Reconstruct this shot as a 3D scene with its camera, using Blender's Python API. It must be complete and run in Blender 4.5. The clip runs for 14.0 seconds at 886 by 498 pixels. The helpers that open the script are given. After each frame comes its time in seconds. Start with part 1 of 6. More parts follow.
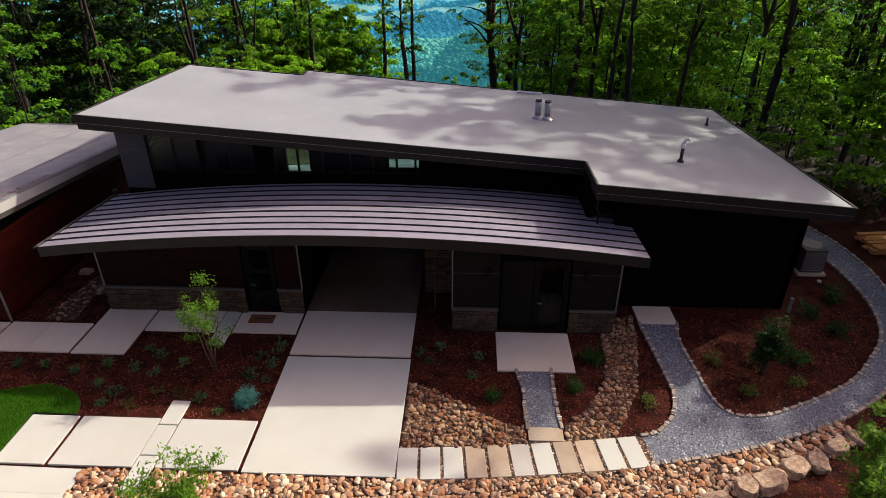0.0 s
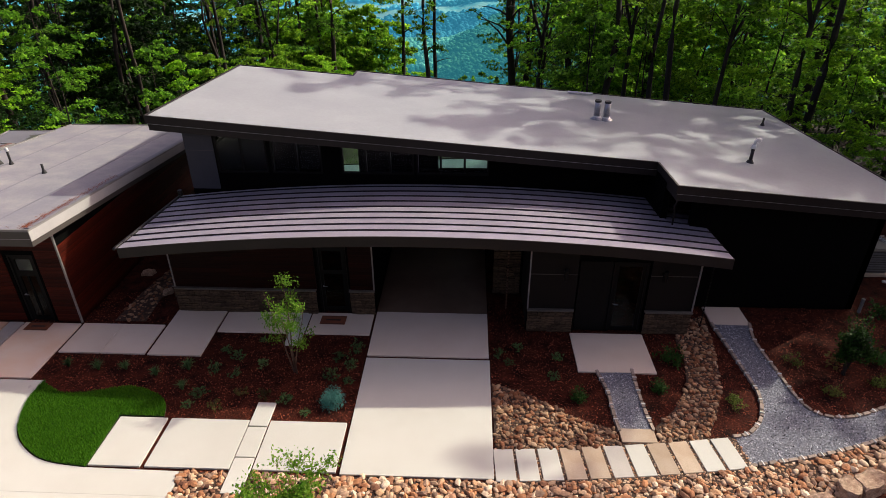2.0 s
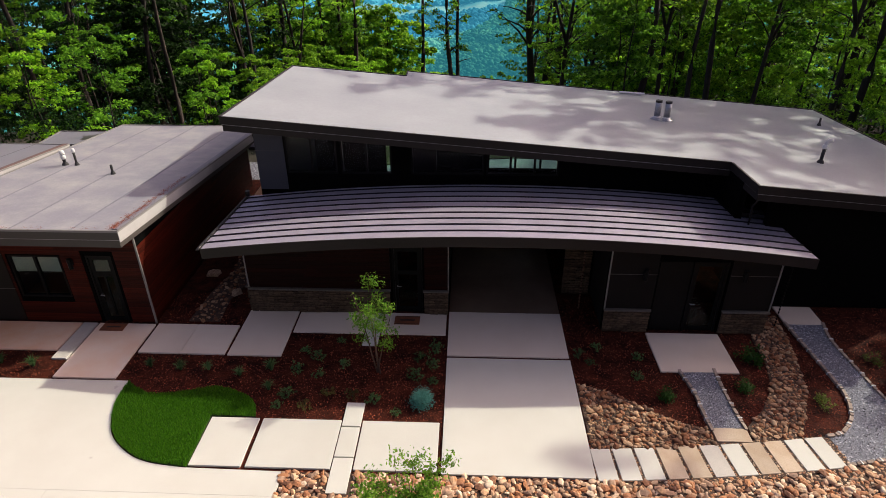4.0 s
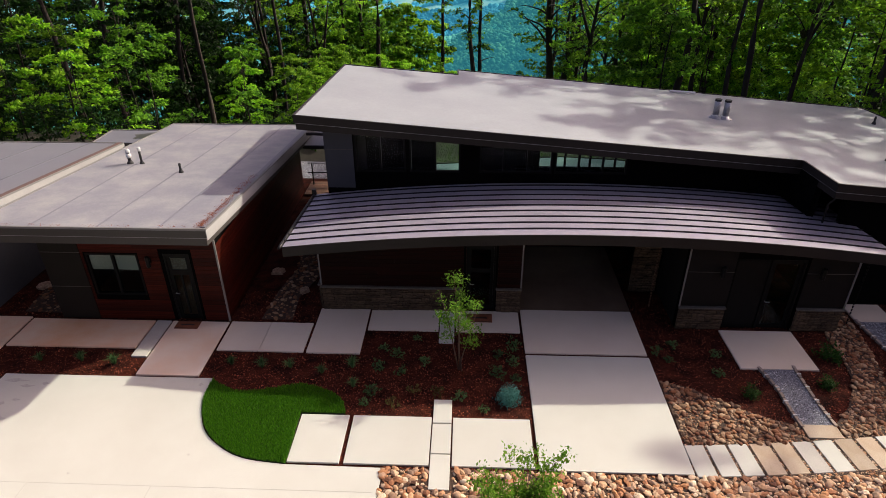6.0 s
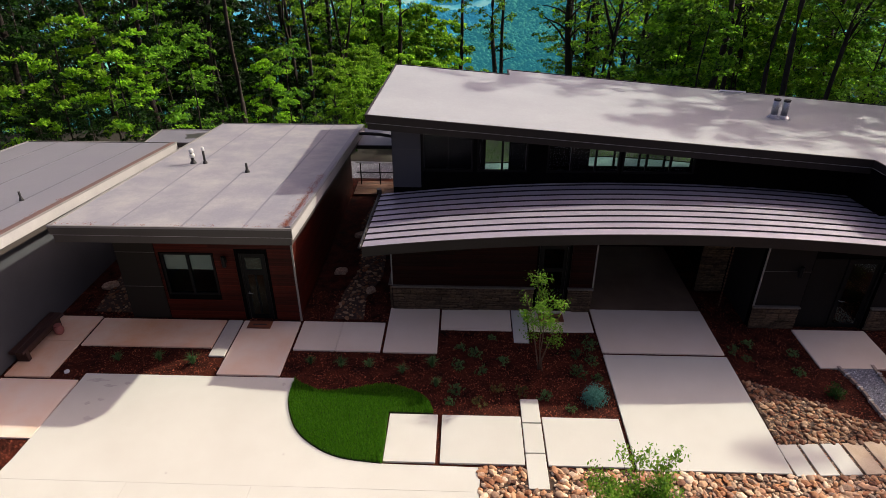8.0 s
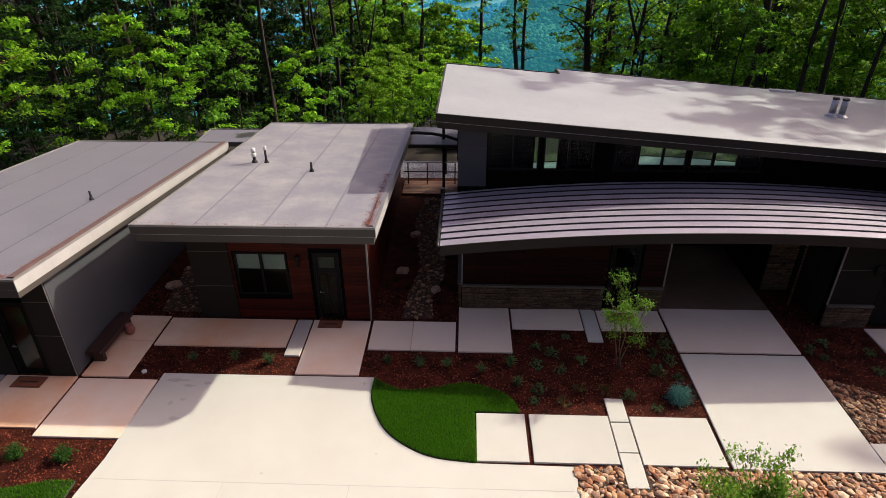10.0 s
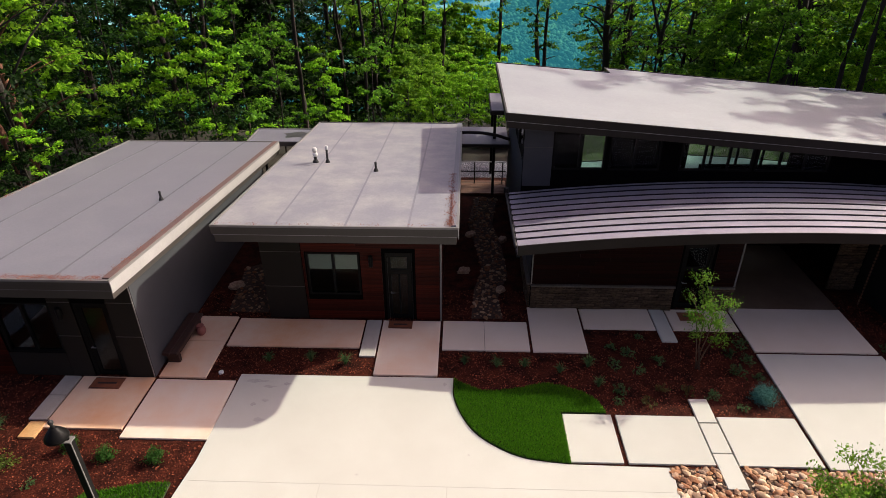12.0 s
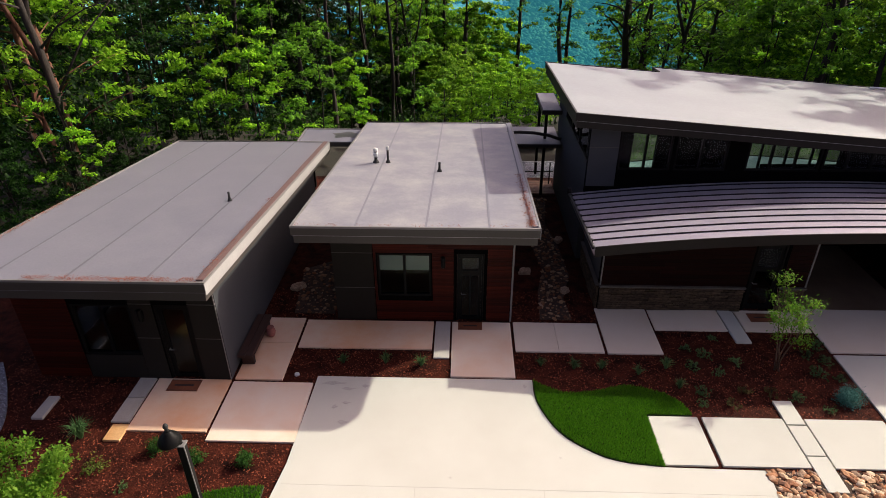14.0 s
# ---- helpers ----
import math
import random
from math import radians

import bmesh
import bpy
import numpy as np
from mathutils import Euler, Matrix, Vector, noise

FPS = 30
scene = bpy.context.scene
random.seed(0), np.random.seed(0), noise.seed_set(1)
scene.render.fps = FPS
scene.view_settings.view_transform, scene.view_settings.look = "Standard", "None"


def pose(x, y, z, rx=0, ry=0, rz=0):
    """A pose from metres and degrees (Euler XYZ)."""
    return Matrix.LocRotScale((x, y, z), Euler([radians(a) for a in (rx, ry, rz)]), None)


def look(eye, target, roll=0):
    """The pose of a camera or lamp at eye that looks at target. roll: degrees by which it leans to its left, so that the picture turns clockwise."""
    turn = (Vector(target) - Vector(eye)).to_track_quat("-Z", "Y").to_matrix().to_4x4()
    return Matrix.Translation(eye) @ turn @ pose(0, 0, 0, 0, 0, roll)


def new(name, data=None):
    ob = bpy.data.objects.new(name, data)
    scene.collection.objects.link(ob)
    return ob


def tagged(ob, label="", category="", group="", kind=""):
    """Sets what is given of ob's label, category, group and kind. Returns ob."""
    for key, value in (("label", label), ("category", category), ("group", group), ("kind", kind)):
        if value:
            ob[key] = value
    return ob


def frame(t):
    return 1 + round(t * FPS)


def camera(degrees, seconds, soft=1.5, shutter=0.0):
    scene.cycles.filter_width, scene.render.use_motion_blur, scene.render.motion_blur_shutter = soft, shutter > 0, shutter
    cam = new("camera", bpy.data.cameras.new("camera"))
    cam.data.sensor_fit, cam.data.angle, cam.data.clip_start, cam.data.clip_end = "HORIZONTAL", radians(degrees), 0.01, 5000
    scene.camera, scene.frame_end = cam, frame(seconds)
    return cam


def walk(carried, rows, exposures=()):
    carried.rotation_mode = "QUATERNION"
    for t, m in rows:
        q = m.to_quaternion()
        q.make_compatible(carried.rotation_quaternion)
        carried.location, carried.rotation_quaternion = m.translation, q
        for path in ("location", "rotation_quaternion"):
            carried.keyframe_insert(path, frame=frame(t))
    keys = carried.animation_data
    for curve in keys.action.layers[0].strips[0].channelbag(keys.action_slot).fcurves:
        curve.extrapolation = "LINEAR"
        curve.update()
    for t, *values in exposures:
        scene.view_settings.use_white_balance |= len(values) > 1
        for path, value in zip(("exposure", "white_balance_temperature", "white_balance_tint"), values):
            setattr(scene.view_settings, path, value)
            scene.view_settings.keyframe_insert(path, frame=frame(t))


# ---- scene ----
cam = camera(72.2, 14.0, soft=0.85)
METRES, EYE, TILT, LEAN, TURN = 16.0, 11.4, -29.2, 0.2, 2.5
ROWS = [
    (0.0, 0.0, 0.0, 0.0, -0.0, -0.0, -0.0),
    (0.5, -0.0358, -0.0016, 0.0, -0.01, -0.01, 0.01),
    (1.0, -0.0718, -0.0028, 0.0002, -0.03, -0.03, 0.02),
    (1.5, -0.1074, -0.0019, 0.0017, -0.07, -0.05, 0.02),
    (2.0, -0.1447, 0.0016, 0.0032, -0.1, -0.06, 0.05),
    (2.5, -0.1804, 0.0002, 0.005, -0.11, -0.08, 0.07),
    (3.0, -0.2183, 0.0004, 0.0048, -0.13, -0.08, 0.1),
    (5.5, -0.4019, -0.0045, 0.003, -0.22, -0.12, 0.13),
    (6.0, -0.4388, -0.005, 0.0026, -0.24, -0.16, 0.15),
    (6.5, -0.4756, -0.0046, 0.0027, -0.26, -0.15, 0.16),
    (7.0, -0.5129, -0.005, 0.0027, -0.29, -0.16, 0.16),
    (7.5, -0.5485, -0.0051, 0.003, -0.32, -0.17, 0.15),
    (8.0, -0.5839, -0.0048, 0.0028, -0.35, -0.18, 0.17),
    (10.5, -0.7598, 0.0004, 0.0017, -0.42, -0.18, 0.23),
    (11.0, -0.7949, 0.0015, 0.0021, -0.44, -0.2, 0.25),
    (11.5, -0.8299, 0.0032, 0.0026, -0.44, -0.23, 0.3),
    (12.0, -0.8638, 0.0052, 0.0032, -0.44, -0.23, 0.3),
    (12.5, -0.8978, 0.0076, 0.0044, -0.45, -0.25, 0.31),
    (13.0, -0.9317, 0.0096, 0.0048, -0.44, -0.26, 0.33),
    (13.5, -0.9652, 0.0115, 0.0057, -0.42, -0.26, 0.34),
    (14.0, -0.999, 0.0136, 0.0065, -0.41, -0.27, 0.36),
]
walk(cam, [(t, pose(0, 0, EYE, TILT, LEAN, TURN) @ pose(METRES * x, METRES * y, METRES * z, 90 + pitch, roll, yaw)) for t, x, y, z, yaw, pitch, roll in ROWS],
     exposures=[(0.0, 0.38, 6900.0, 20.0), (14.0, 0.38, 6900.0, 20.0)])

# ---- world and sun ----
SUN_FROM = Vector((1.31, 0.82, 1.0)).normalized()
world = bpy.data.worlds.new("world")
scene.world = world
world.use_nodes = True
wn = world.node_tree
sky = wn.nodes.new("ShaderNodeTexSky")
sky.sky_type, sky.sun_disc = "NISHITA", False
sky.sun_elevation = math.asin(SUN_FROM.z)
sky.sun_rotation = math.atan2(SUN_FROM.x, SUN_FROM.y)
sky.air_density, sky.dust_density, sky.ozone_density = 0.35, 3.0, 0.0
haze = wn.nodes.new("ShaderNodeMix")
haze.data_type, haze.blend_type = "RGBA", "MULTIPLY"
haze.inputs["Factor"].default_value = 1.0
haze.inputs["B"].default_value = (1.06, 0.95, 0.94, 1)
wn.links.new(sky.outputs[0], haze.inputs["A"])
wn.links.new(haze.outputs["Result"], wn.nodes["Background"].inputs[0])
wn.nodes["Background"].inputs[1].default_value = 0.215
sun_data = bpy.data.lights.new("sun", "SUN")
sun_data.energy, sun_data.angle, sun_data.color = 3.9, radians(0.9), (0.95, 1.0, 0.82)
sun = new("sun", sun_data)
sun.matrix_world = look(SUN_FROM * 60, (0, 0, 0))


# ---- materials ----
def node(nt, kind, **values):
    n = nt.nodes.new(kind)
    for key, value in values.items():
        n.inputs[key.replace("_", " ")].default_value = value
    return n


def mat(name, a, b, scale=2.0, fine=40.0, rough=0.8, bump=0.2, metal=0.0, rand=0.0, island=0.0, stretch=(1, 1, 1), mix=0.5, fine_amount=0.25, spec=0.5):
    """A surface of two colours in a broad pattern, with fine grain, relief and gloss that varies."""
    m = bpy.data.materials.new(name)
    m.use_nodes = True
    nt = m.node_tree
    ln = nt.links.new
    p = nt.nodes["Principled BSDF"]
    tc = nt.nodes.new("ShaderNodeTexCoord")
    mp = nt.nodes.new("ShaderNodeMapping")
    mp.inputs["Scale"].default_value = stretch
    ln(tc.outputs["Object"], mp.inputs["Vector"])
    broad = node(nt, "ShaderNodeTexNoise", Scale=scale, Detail=6.0, Roughness=0.62)
    grain = node(nt, "ShaderNodeTexNoise", Scale=fine, Detail=4.0, Roughness=0.6)
    ln(mp.outputs[0], broad.inputs["Vector"])
    ln(mp.outputs[0], grain.inputs["Vector"])
    ramp = nt.nodes.new("ShaderNodeValToRGB")
    ramp.color_ramp.elements[0].position, ramp.color_ramp.elements[1].position = mix - 0.18, mix + 0.18
    ramp.color_ramp.elements[0].color, ramp.color_ramp.elements[1].color = (*a, 1), (*b, 1)
    ln(broad.outputs[0], ramp.inputs[0])
    low = nt.nodes.new("ShaderNodeMapRange")
    low.inputs["From Min"].default_value, low.inputs["From Max"].default_value = 0.3, 0.7
    low.inputs["To Min"].default_value, low.inputs["To Max"].default_value = 1 - fine_amount, 1 + fine_amount
    ln(grain.outputs[0], low.inputs["Value"])
    value = low.outputs[0]
    for amount, kind, out in ((rand, "ShaderNodeObjectInfo", "Random"), (island, "ShaderNodeNewGeometry", "Random Per Island")):
        if amount:
            info = nt.nodes.new(kind)
            span = nt.nodes.new("ShaderNodeMapRange")
            span.inputs["To Min"].default_value, span.inputs["To Max"].default_value = 1 - amount, 1 + amount
            ln(info.outputs[out], span.inputs["Value"])
            times = nt.nodes.new("ShaderNodeMath")
            times.operation = "MULTIPLY"
            ln(value, times.inputs[0])
            ln(span.outputs[0], times.inputs[1])
            value = times.outputs[0]
    hsv = nt.nodes.new("ShaderNodeHueSaturation")
    ln(ramp.outputs[0], hsv.inputs["Color"])
    ln(value, hsv.inputs["Value"])
    ln(hsv.outputs[0], p.inputs["Base Color"])
    gloss = nt.nodes.new("ShaderNodeMapRange")
    gloss.inputs["To Min"].default_value, gloss.inputs["To Max"].default_value = max(0.02, rough - 0.12), min(1, rough + 0.12)
    ln(broad.outputs[0], gloss.inputs["Value"])
    ln(gloss.outputs[0], p.inputs["Roughness"])
    p.inputs["Metallic"].default_value = metal
    p.inputs["Specular IOR Level"].default_value = spec
    if bump:
        bp = node(nt, "ShaderNodeBump", Strength=bump, Distance=0.02)
        ln(grain.outputs[0], bp.inputs["Height"])
        ln(bp.outputs[0], p.inputs["Normal"])
    return m


def leaf_mat(name, a, b, through_light=0.45, island=0.35):
    """Thin leaves: colour varies leaf by leaf, and light shines through."""
    m = bpy.data.materials.new(name)
    m.use_nodes = True
    nt = m.node_tree
    ln = nt.links.new
    p = nt.nodes["Principled BSDF"]
    geo = nt.nodes.new("ShaderNodeNewGeometry")
    ob = nt.nodes.new("ShaderNodeObjectInfo")
    mixed = nt.nodes.new("ShaderNodeMix")
    mixed.data_type = "RGBA"
    mixed.inputs["A"].default_value, mixed.inputs["B"].default_value = (*a, 1), (*b, 1)
    ln(geo.outputs["Random Per Island"], mixed.inputs["Factor"])
    span = nt.nodes.new("ShaderNodeMapRange")
    span.inputs["To Min"].default_value, span.inputs["To Max"].default_value = 1 - island, 1 + island
    ln(ob.outputs["Random"], span.inputs["Value"])
    hsv = nt.nodes.new("ShaderNodeHueSaturation")
    ln(mixed.outputs["Result"], hsv.inputs["Color"])
    ln(span.outputs[0], hsv.inputs["Value"])
    ln(hsv.outputs[0], p.inputs["Base Color"])
    p.inputs["Roughness"].default_value = 0.6
    p.inputs["Specular IOR Level"].default_value = 0.12
    back = nt.nodes.new("ShaderNodeBsdfTranslucent")
    warm = nt.nodes.new("ShaderNodeHueSaturation")
    warm.inputs["Hue"].default_value, warm.inputs["Value"].default_value = 0.495, 1.6
    ln(hsv.outputs[0], warm.inputs["Color"])
    ln(warm.outputs[0], back.inputs["Color"])
    mx = nt.nodes.new("ShaderNodeMixShader")
    mx.inputs[0].default_value = through_light
    ln(p.outputs[0], mx.inputs[1])
    ln(back.outputs[0], mx.inputs[2])
    ln(mx.outputs[0], nt.nodes["Material Output"].inputs["Surface"])
    return m


def glass_mat(name, tint):
    m = bpy.data.materials.new(name)
    m.use_nodes = True
    nt = m.node_tree
    ln = nt.links.new
    clear = nt.nodes.new("ShaderNodeBsdfTransparent")
    clear.inputs["Color"].default_value = (*tint, 1)
    gl = nt.nodes.new("ShaderNodeBsdfGlossy")
    gl.inputs["Roughness"].default_value = 0.02
    fr = node(nt, "ShaderNodeFresnel", IOR=1.25)
    mx = nt.nodes.new("ShaderNodeMixShader")
    ln(fr.outputs[0], mx.inputs[0])
    ln(clear.outputs[0], mx.inputs[1])
    ln(gl.outputs[0], mx.inputs[2])
    ln(mx.outputs[0], nt.nodes["Material Output"].inputs["Surface"])
    return m


def rock_mat(name, kind, out, tone=1.0):
    """Mixed river rock: brown, tan, rust, grey and cream, stone by stone."""
    m = mat(name, (0.8, 0.8, 0.8), (1.0, 1.0, 1.0), 6, 34, 0.82, 0.3, fine_amount=0.2)
    nt = m.node_tree
    info = nt.nodes.new(kind)
    pick = nt.nodes.new("ShaderNodeValToRGB")
    cr = pick.color_ramp
    cr.elements[0].color, cr.elements[1].color = (0.13, 0.06, 0.038, 1), (0.50, 0.25, 0.12, 1)
    for at, c in ((0.14, (0.40, 0.18, 0.09)), (0.28, (0.60, 0.40, 0.25)), (0.42, (0.24, 0.16, 0.125)), (0.55, (0.66, 0.48, 0.33)), (0.70, (0.80, 0.70, 0.57)), (0.84, (0.36, 0.16, 0.08))):
        e = cr.elements.new(at)
        e.color = (*c, 1)
    for e in cr.elements:
        e.color = (e.color[0] * tone, e.color[1] * tone * 0.9 * (0.4 + 0.6 * tone) ** 0.5, e.color[2] * tone * 0.8 * (0.4 + 0.6 * tone), 1)
    nt.links.new(info.outputs[out], pick.inputs[0])
    hsv = next(n for n in nt.nodes if n.type == "HUE_SAT")
    times = nt.nodes.new("ShaderNodeMix")
    times.data_type, times.blend_type = "RGBA", "MULTIPLY"
    times.inputs["Factor"].default_value = 1.0
    nt.links.new(hsv.outputs[0], times.inputs["A"])
    nt.links.new(pick.outputs[0], times.inputs["B"])
    nt.links.new(times.outputs["Result"], nt.nodes["Principled BSDF"].inputs["Base Color"])
    return m


M_CONCRETE = mat("concrete", (0.505, 0.50, 0.45), (0.545, 0.545, 0.495), 0.7, 55, 0.85, 0.06, fine_amount=0.05, rand=0.03)
M_TAN = mat("tan_stone", (0.42, 0.30, 0.20), (0.52, 0.42, 0.32), 1.3, 30, 0.85, 0.15, rand=0.2, fine_amount=0.1)
M_OCHRE = mat("ochre_stone", (0.52, 0.25, 0.09), (0.64, 0.37, 0.17), 1.5, 30, 0.85, 0.15, fine_amount=0.12)
M_GREYSTONE = mat("grey_stone", (0.40, 0.37, 0.34), (0.48, 0.45, 0.41), 1.3, 30, 0.85, 0.15, rand=0.1, fine_amount=0.1)
M_MULCH = mat("mulch", (0.010, 0.0026, 0.0018), (0.072, 0.0155, 0.0085), 2.2, 26, 0.95, 1.0, fine_amount=0.6, spec=0.1)
M_CHIP = mat("mulch_chip", (0.055, 0.013, 0.007), (0.29, 0.08, 0.043), 3, 30, 0.95, 0.3, island=0.85, spec=0.15)
M_LITTER = mat("leaf_litter", (0.008, 0.008, 0.004), (0.026, 0.019, 0.010), 0.9, 14, 0.95, 1.0, fine_amount=0.5)
M_SOIL = mat("lawn_soil", (0.02, 0.035, 0.01), (0.03, 0.05, 0.015), 3, 30, 0.95, 0.4)
M_GRAVEL = mat("gravel", (0.04, 0.043, 0.058), (0.28, 0.29, 0.34), 26, 34, 0.9, 1.0, fine_amount=0.5)
M_PEBBLE = mat("pebble", (0.22, 0.225, 0.26), (0.42, 0.43, 0.47), 6, 30, 0.9, 0.3, island=0.9)
M_ROCK = rock_mat("river_rock", "ShaderNodeObjectInfo", "Random")
M_ROCKS = rock_mat("river_rocks", "ShaderNodeNewGeometry", "Random Per Island")
M_RUST_ROCK = rock_mat("rust_river_rock", "ShaderNodeObjectInfo", "Random", 0.55)
M_RUST_ROCKS = rock_mat("rust_river_rocks", "ShaderNodeNewGeometry", "Random Per Island", 0.55)
M_BOULDER = mat("boulder", (0.24, 0.13, 0.08), (0.55, 0.40, 0.28), 2.2, 9, 0.9, 0.8, fine_amount=0.3)
M_EDGE = mat("edging_stone", (0.25, 0.19, 0.15), (0.36, 0.285, 0.235), 4, 30, 0.9, 0.3, rand=0.25)
M_MEMBRANE = mat("roof_membrane", (0.245, 0.26, 0.28), (0.31, 0.326, 0.345), 0.35, 9, 0.6, 0.05, fine_amount=0.04)
M_MEMBRANE_OLD = mat("aged_membrane", (0.15, 0.15, 0.18), (0.19, 0.188, 0.217), 0.9, 20, 0.5, 0.06, fine_amount=0.07, mix=0.56)
M_MEMBRANE_PALE = mat("sun_bleached_membrane", (0.205, 0.205, 0.235), (0.33, 0.32, 0.32), 1.1, 18, 0.55, 0.06, fine_amount=0.08, mix=0.56)
M_LAP = mat("membrane_lap", (0.095, 0.095, 0.115), (0.13, 0.13, 0.15), 1.4, 9, 0.6, 0.05, fine_amount=0.1)
# concrete for slabs in shade, the shade's lighter, warmer look put into the colour
M_SHADE_SLAB = mat("shade_tuned_concrete", (0.69, 0.575, 0.46), (0.73, 0.63, 0.525), 0.7, 55, 0.85, 0.06, fine_amount=0.05, rand=0.03)
# concrete with the orange tint of its shade painted in
M_WARM = mat("warm_shade_concrete", (0.76, 0.41, 0.23), (0.80, 0.61, 0.46), 0.55, 55, 0.85, 0.06, fine_amount=0.05, rand=0.04)
# entry walk concrete with the porch's shade put into its colour
M_WALK_SHADED = mat("porch_floor", (0.12, 0.07, 0.042), (0.18, 0.115, 0.075), 0.8, 40, 0.7, 0.06, fine_amount=0.08)
# the same shade tint, fainter
M_WARM_PALE = mat("faint_warm_shade_concrete", (0.76, 0.54, 0.39), (0.78, 0.69, 0.60), 0.5, 55, 0.85, 0.06, fine_amount=0.05)
M_FASCIA = mat("fascia_paint", (0.0175, 0.0143, 0.0128), (0.023, 0.019, 0.017), 0.8, 20, 0.55, 0.05, fine_amount=0.08, spec=0.2)
# pale copy of the fascia colour, sunlight painted in
M_SIDE_LIT = mat("sunlit_fascia_side", (0.30, 0.30, 0.295), (0.37, 0.365, 0.36), 0.8, 20, 0.5, 0.05, fine_amount=0.06)
M_FASCIA_LIGHT = mat("fascia_taupe", (0.037, 0.031, 0.027), (0.048, 0.041, 0.036), 0.8, 20, 0.6, 0.05, fine_amount=0.06)
M_METAL = mat("standing_seam", (0.31, 0.28, 0.345), (0.365, 0.335, 0.40), 0.5, 12, 0.4, 0.02, metal=0.25, fine_amount=0.05)
M_SEAM = mat("seam_metal", (0.012, 0.010, 0.011), (0.018, 0.015, 0.016), 0.5, 12, 0.45, 0.02, metal=0.3, fine_amount=0.05)
M_STUCCO = mat("grey_stucco", (0.052, 0.055, 0.062), (0.063, 0.066, 0.074), 0.7, 120, 0.9, 0.12, fine_amount=0.08, spec=0.2)
M_PANEL = mat("fibre_panel", (0.0140, 0.0116, 0.0092), (0.0178, 0.0150, 0.0120), 0.8, 60, 0.75, 0.05, fine_amount=0.06, spec=0.2)
# fibre panel again, darkened by the porch's shade in its colour
M_PANEL_SHADED = mat("shaded_fibre_panel", (0.0062, 0.0048, 0.0040), (0.0082, 0.0064, 0.0054), 0.8, 60, 0.75, 0.05, fine_amount=0.06, spec=0.2)
M_SOFFIT = mat("dark_underside", (0.008, 0.005, 0.003), (0.014, 0.008, 0.006), 1.2, 30, 0.7, 0.1, stretch=(0.4, 6, 1))
M_DARKWALL = mat("charcoal_wall", (0.0022, 0.0022, 0.0022), (0.0034, 0.0032, 0.003), 0.8, 60, 0.8, 0.08, fine_amount=0.1, spec=0.03)
M_CEDAR = mat("cedar", (0.012, 0.0014, 0.0008), (0.08, 0.0095, 0.0036), 1.4, 16, 0.55, 0.15, rand=0.4, stretch=(0.4, 0.4, 6), fine_amount=0.25, spec=0.12)
# same cedar, with deep porch shade painted into the colour
M_CEDAR_SHADED = mat("shaded_cedar", (0.005, 0.0008, 0.0005), (0.022, 0.0032, 0.0014), 1.4, 16, 0.55, 0.15, rand=0.4, stretch=(0.4, 0.4, 6), fine_amount=0.25, spec=0.1)
M_BENCH = mat("bench_wood", (0.018, 0.005, 0.004), (0.04, 0.012, 0.008), 2, 30, 0.6, 0.2, stretch=(1, 6, 6))
M_DECK = mat("deck_wood", (0.10, 0.045, 0.025), (0.16, 0.075, 0.04), 1.5, 30, 0.7, 0.2, rand=0.25)
M_FRAME = mat("black_frame", (0.005, 0.005, 0.005), (0.007, 0.007, 0.007), 3, 40, 0.45, 0.0, spec=0.1)
M_TRIM = mat("pale_trim", (0.15, 0.145, 0.14), (0.19, 0.185, 0.18), 3, 40, 0.5, 0.0, fine_amount=0.05)
M_LEDGE = mat("ledge_stone", (0.03, 0.019, 0.011), (0.13, 0.088, 0.056), 2.5, 24, 0.9, 0.5, rand=0.35, fine_amount=0.2, spec=0.2)
M_STEEL = mat("galvanised", (0.28, 0.285, 0.3), (0.42, 0.43, 0.45), 6, 60, 0.35, 0.05, metal=0.9)
M_PVC = mat("white_pvc", (0.6, 0.6, 0.58), (0.7, 0.7, 0.68), 6, 60, 0.5, 0.0, fine_amount=0.05)
M_RUBBER = mat("black_rubber", (0.015, 0.015, 0.015), (0.02, 0.02, 0.02), 6, 60, 0.7, 0.05)
M_INTERIOR = mat("interior_wood_ceiling", (0.05, 0.04, 0.03), (0.07, 0.055, 0.04), 1, 40, 0.9, 0.05, fine_amount=0.05)
M_BLIND = mat("blind", (0.27, 0.24, 0.215), (0.33, 0.295, 0.265), 1, 60, 0.85, 0.05, fine_amount=0.05)
M_BARK = mat("bark", (0.011, 0.008, 0.006), (0.034, 0.024, 0.018), 2.2, 14, 0.95, 1.0, stretch=(1, 1, 0.25), rand=0.35, fine_amount=0.35)
M_BIRCH = mat("young_bark", (0.07, 0.035, 0.022), (0.14, 0.08, 0.05), 5, 30, 0.9, 0.4)
M_LEAF = leaf_mat("forest_leaf", (0.014, 0.068, 0.006), (0.15, 0.36, 0.026), 0.5)
# darker leaf colour that holds the shade inside the wood
M_LEAF_DEEP = leaf_mat("dark_shaded_leaf", (0.002, 0.010, 0.002), (0.017, 0.06, 0.006), 0.3)
M_LEAF_LIGHT = leaf_mat("spring_leaf", (0.036, 0.14, 0.008), (0.27, 0.51, 0.032), 0.55)
M_SHRUB = leaf_mat("shrub_leaf", (0.012, 0.05, 0.008), (0.035, 0.105, 0.016), 0.3)
M_FRESH = leaf_mat("fresh_leaf", (0.06, 0.19, 0.014), (0.20, 0.37, 0.04), 0.5)
M_OLIVE = leaf_mat("olive_leaf", (0.035, 0.075, 0.012), (0.13, 0.18, 0.03), 0.35)
